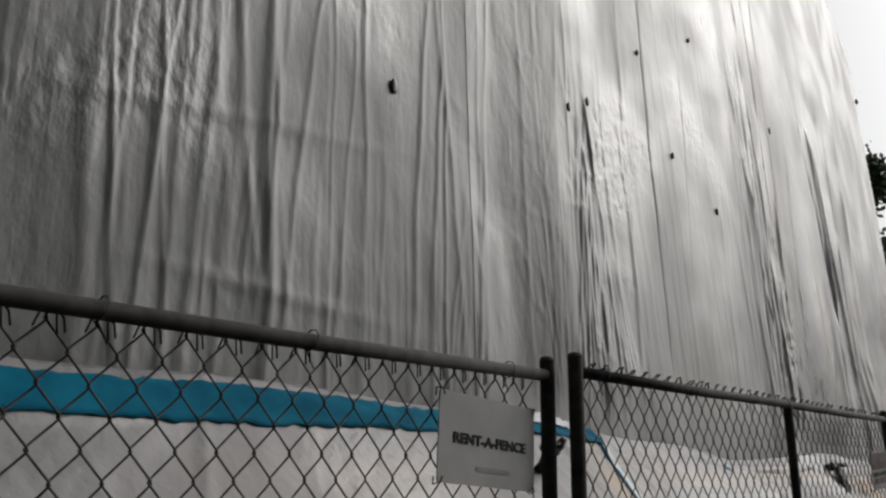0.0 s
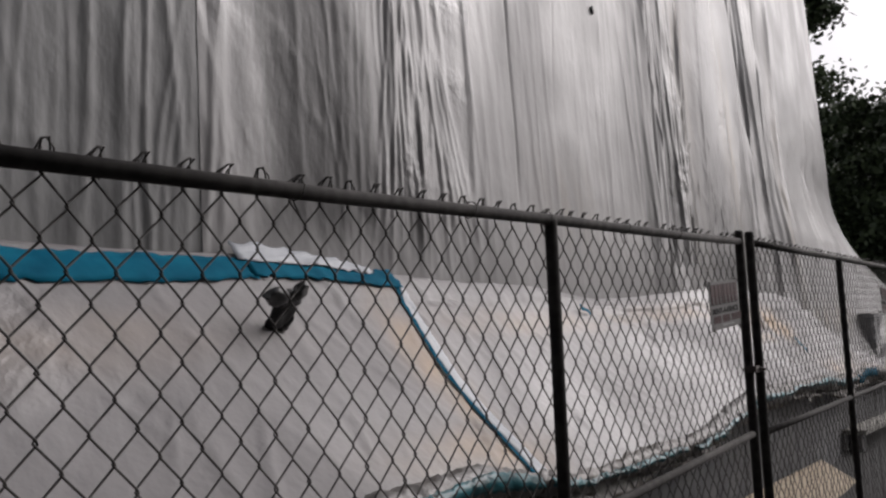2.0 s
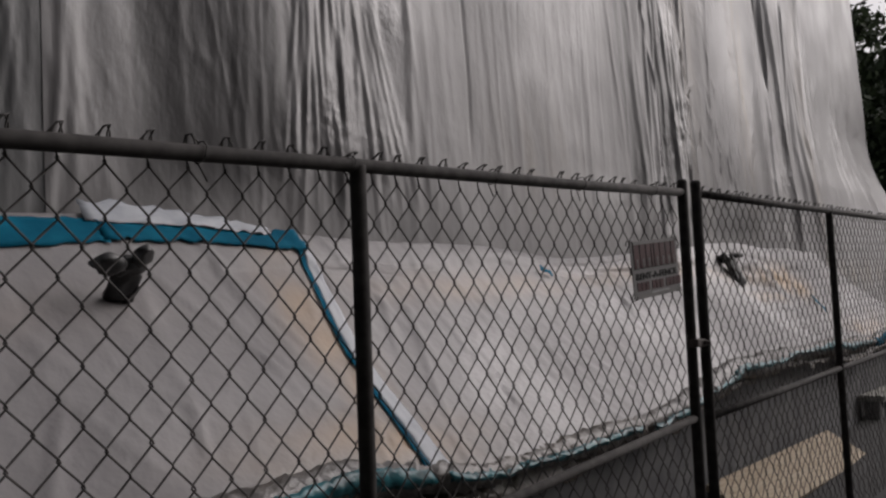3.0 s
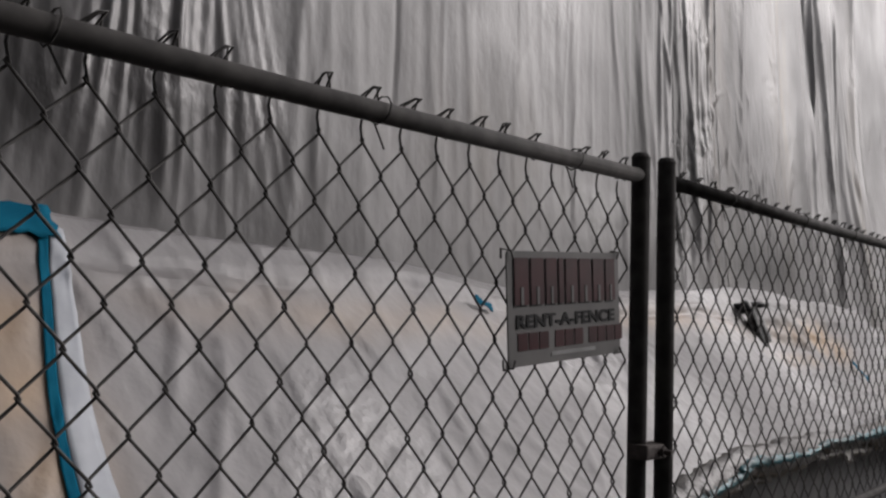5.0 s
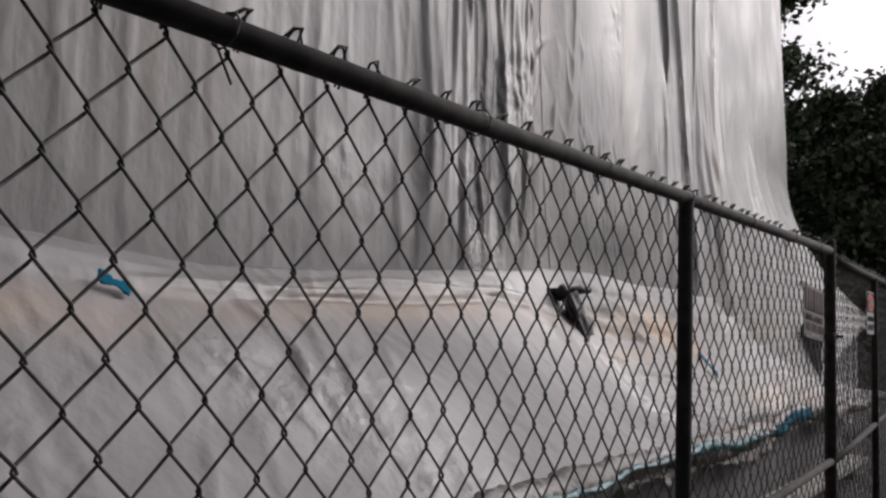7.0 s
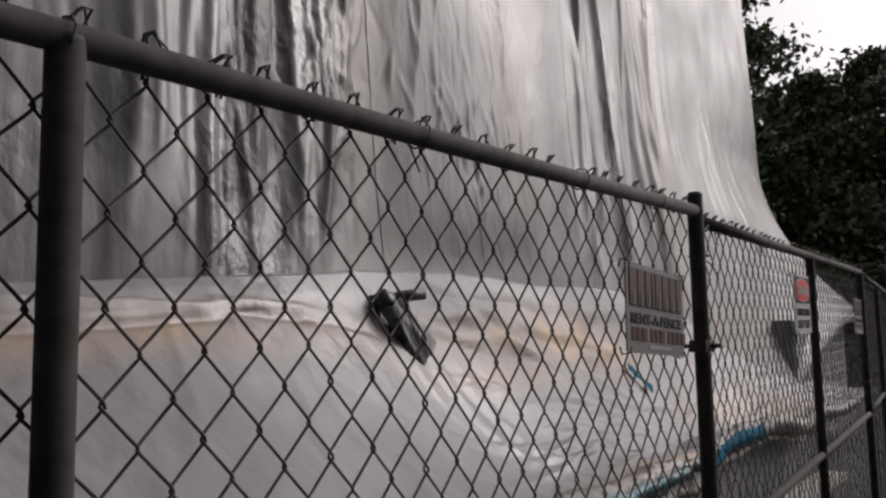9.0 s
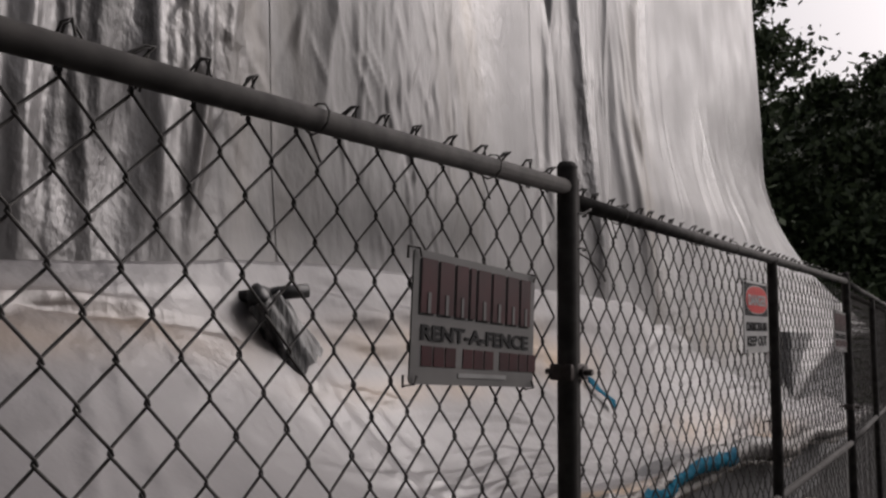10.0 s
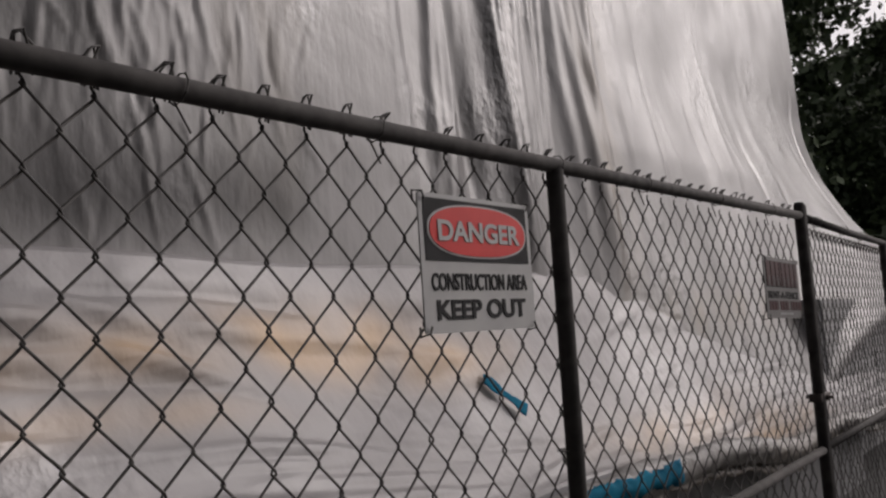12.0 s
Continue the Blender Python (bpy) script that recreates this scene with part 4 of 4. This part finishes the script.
def wrapped_pipe():
    base = new("wrapped_pipe")
    base.location = (8.02, 1.49, 1.93)
    bm = bmesh.new()
    tube(bm, [(-0.02, 0.08, 0.0), (0.04, 0.0, 0.01), (0.09, -0.05, 0.022), (0.155, -0.09, 0.03)], 0.026, 12)
    part("pipe_end", bm, BLACK, base, "black pipe end", True)
    bm = bmesh.new()
    bmesh.ops.create_icosphere(bm, subdivisions=2, radius=0.05)
    crumple(bm, 1.3, 0.02, 20)
    part("taped_elbow", bm, BLACK, base, "black taped elbow", True)
    bm = bmesh.new()
    n, m = 22, 26
    rings = []
    for i in range(n):
        t = i / (n - 1)
        c = Vector((0.16 * t, -0.03 - 0.05 * t, 0.0 - 0.25 * t))
        ring = []
        for k in range(m):
            a = 2 * math.pi * k / m
            r = 1 + 0.22 * math.sin(5 * a + 2 * t) + 0.14 * math.sin(9 * a - 5 * t)
            ring.append(bm.verts.new(c + Vector((math.cos(a) * (0.056 + 0.016 * t) * r, math.sin(a) * 0.032 * r, math.cos(a) * (0.036 + 0.01 * t) * r + 0.014 * math.sin(7 * a) * t))))
        rings.append(ring)
    for i in range(n - 1):
        for k in range(m):
            bm.faces.new((rings[i][k], rings[i][(k + 1) % m], rings[i + 1][(k + 1) % m], rings[i + 1][k]))
    part("sleeve", bm, SLEEVE, base, "streaked grey plastic sleeve", True)
    tagged(base, "pipe stub wrapped in dark streaked plastic", "pipe")


wrapped_pipe()


def tape_scrap(x, v, w, l, angle, label, seed):
    y, z = cover_point(np.array([x]), np.array([v]))
    x, y, z = (float(np.ravel(c)[0]) for c in lie(x, y, z))
    bm = bmesh.new()
    n, m = 12, 5
    vs = [[bm.verts.new(((i / (n - 1) - 0.5) * l, -0.006 * abs(math.sin(i * 1.7 + j)), (j / (m - 1) - 0.5) * w * (0.75 + 0.25 * math.sin(i * 0.8)))) for j in range(m)] for i in range(n)]
    for i in range(n - 1):
        for j in range(m - 1):
            bm.faces.new((vs[i][j], vs[i + 1][j], vs[i + 1][j + 1], vs[i][j + 1]))
    crumple(bm, seed, 0.007, 14)
    ob = part("tape_scrap", bm, TAPE, None, smooth=True)
    ob.matrix_basis = pose(x, y - 0.020, z + 0.020, -28, 0, 0) @ pose(0, 0, 0, 0, angle, 0)
    sol = ob.modifiers.new("thickness", 'SOLIDIFY')
    sol.thickness = 0.0015
    tagged(ob, label, "tape", "tape scraps")


tape_scrap(10.52, 0.72, 0.085, 0.30, 42, "loose scrap of teal tape stuck to the cover", 2.0)
tape_scrap(4.87, 0.88, 0.05, 0.11, 25, "small torn scrap of teal tape near the seam", 5.0)


# ---- things at the foot of the wall ----
def plank(x0, x1, y, z, w, tilt, label):
    bm = bmesh.new()
    box(bm, (x0, -w / 2, -0.019), (x1, w / 2, 0.019), 0.004)
    ob = part("plank", bm, WOOD)
    ob.matrix_basis = pose(0, y, z, tilt, 0, 0)
    tagged(ob, label, "plank", "planks by the wall")


plank(5.6, 8.15, 0.62, 0.33, 0.36, 31, "weathered tan plank lying against the concrete wall")


def wall_slab():
    bm = bmesh.new()
    box(bm, (9.8, 0.68, 0.50), (13.6, 0.92, 0.555), 0.012)
    tagged(part("ledge_slab", bm, STONE), "pale stone slab ledge along the retaining wall", "slab")
    for x in (9.95, 13.2):
        bm = bmesh.new()
        box(bm, (x, 0.76, float(ground_z(x)) - 0.02), (x + 0.2, 0.9, 0.498), 0.01)
        tagged(part("ledge_block", bm, CONCRETE), "rough concrete block carrying the ledge slab", "block", "ledge blocks")


wall_slab()


# ---- trees ----
def tree(x, y, h, r, seed, low=0.15, count=9000, leaf=0.16):
    rng = np.random.RandomState(seed)
    base = new("tree")
    g = float(ground_z(x))
    base.location = (x, y, g)
    bm = bmesh.new()
    tube(bm, [(0, 0, -0.3), (0.1, 0.05, h * 0.25), (-0.05, 0.1, h * 0.5), (0.05, 0, h * 0.85)], 0.035 * h * 0.6, 9, True, 0.15)
    tips = []
    for k in range(11):
        a, z0 = rng.uniform(0, 6.28), h * rng.uniform(0.22, 0.75)
        ln = r * rng.uniform(0.55, 0.95) * (1.1 - z0 / h * 0.5)
        p1 = (math.cos(a) * ln * 0.5, math.sin(a) * ln * 0.5, z0 + ln * 0.3)
        p2 = (math.cos(a) * ln, math.sin(a) * ln, z0 + ln * 0.45)
        tube(bm, [(0, 0, z0), p1, p2], 0.011 * h * 0.6, 6, True, 0.2)
        tips += [p1, p2]
    part("trunk", bm, BARK, base, smooth=True)
    # clumps of leaves round the limbs
    clumps = [np.array(p) for p in tips]
    for _ in range(80):
        a, u = rng.uniform(0, 6.28), rng.uniform(low, 1.0)
        rr = r * math.sqrt(max(0.05, 1 - ((u - 0.5) / 0.58) ** 2)) * rng.uniform(0.45, 1.0)
        clumps.append(np.array((math.cos(a) * rr, math.sin(a) * rr, u * h)))
    cl = np.array(clumps)
    which = rng.randint(0, len(cl), count)
    spread = rng.uniform(0.18, 0.48, len(cl))[which][:, None] * (r / 3.2)
    c = cl[which] + rng.normal(0, 1, (count, 3)) * spread * np.array([1, 1, 0.7])
    c[:, 2] = np.clip(c[:, 2], 0.1, None)
    d1 = rng.normal(0, 1, (count, 3))
    d1 /= np.linalg.norm(d1, axis=1)[:, None]
    d2 = np.cross(d1, rng.normal(0, 1, (count, 3)))
    d2 /= np.linalg.norm(d2, axis=1)[:, None]
    s = leaf * rng.uniform(0.6, 1.4, (count, 1))
    v = np.stack([c - d1 * s, c + d2 * s * 0.55, c + d1 * s, c - d2 * s * 0.55], 1).reshape(-1, 3)
    f = np.arange(count * 4).reshape(-1, 4).tolist()
    ob = new("crown", array_mesh("crown", v.tolist(), f, LEAF, False))
    ob.parent = base
    tagged(base, "dark leafy tree, seen beyond the wrapped house or added unseen behind the camera", "tree", "trees")
    return base


tree(33.0, 9.6, 17.5, 5.0, 1, 0.12, 60000, 0.14)
tree(39.0, 3.6, 11.0, 4.4, 2, 0.05, 48000, 0.15)
tree(44.0, -2.0, 10.6, 4.7, 3, 0.05, 26000, 0.23)
tree(50.0, 8.0, 13.5, 5.8, 4, 0.05, 24000, 0.28)
tree(54.0, 1.0, 11.5, 5.5, 5, 0.05, 20000, 0.33)
tree(36.0, 14.5, 17.0, 5.6, 6, 0.05, 40000, 0.18)
# unseen trees across the street, behind the camera, added to dim light and reflections
for k, (tx, ty, th) in enumerate(((-12.0, -3.5, 12.0), (-9.0, -8.0, 14.0), (-4.0, -8.5, 15.0), (1.0, -10.0, 12.0), (6.5, -13.0, 8.5), (13.0, -14.0, 8.0))):
    tree(tx, ty, th, 4.4, 20 + k, 0.03, 12000, 0.3)


def hedge():
    rng = np.random.RandomState(40)
    count = 26000
    c = np.stack([rng.uniform(27, 60, count), rng.uniform(-11, 20, count), np.zeros(count)], 1)
    top = 3.1 + 1.2 * np.sin(c[:, 0] * 0.7) * np.sin(c[:, 1] * 0.9)
    c[:, 0] = np.maximum(c[:, 0], 31.0 + 0.15 * c[:, 1] ** 2 * 0.1)
    c[:, 2] = rng.uniform(0.05, 1, count) ** 0.8 * top
    d1 = rng.normal(0, 1, (count, 3))
    d1 /= np.linalg.norm(d1, axis=1)[:, None]
    d2 = np.cross(d1, rng.normal(0, 1, (count, 3)))
    d2 /= np.linalg.norm(d2, axis=1)[:, None]
    s = 0.34 * rng.uniform(0.6, 1.4, (count, 1))
    v = np.stack([c - d1 * s, c + d2 * s * 0.6, c + d1 * s, c - d2 * s * 0.6], 1).reshape(-1, 3)
    ob = new("shrubs", array_mesh("shrubs", v[:].tolist(), np.arange(count * 4).reshape(-1, 4).tolist(), LEAF, False))
    tagged(ob, "dense dark shrubs under the trees", "shrubs", kind="stuff")


hedge()
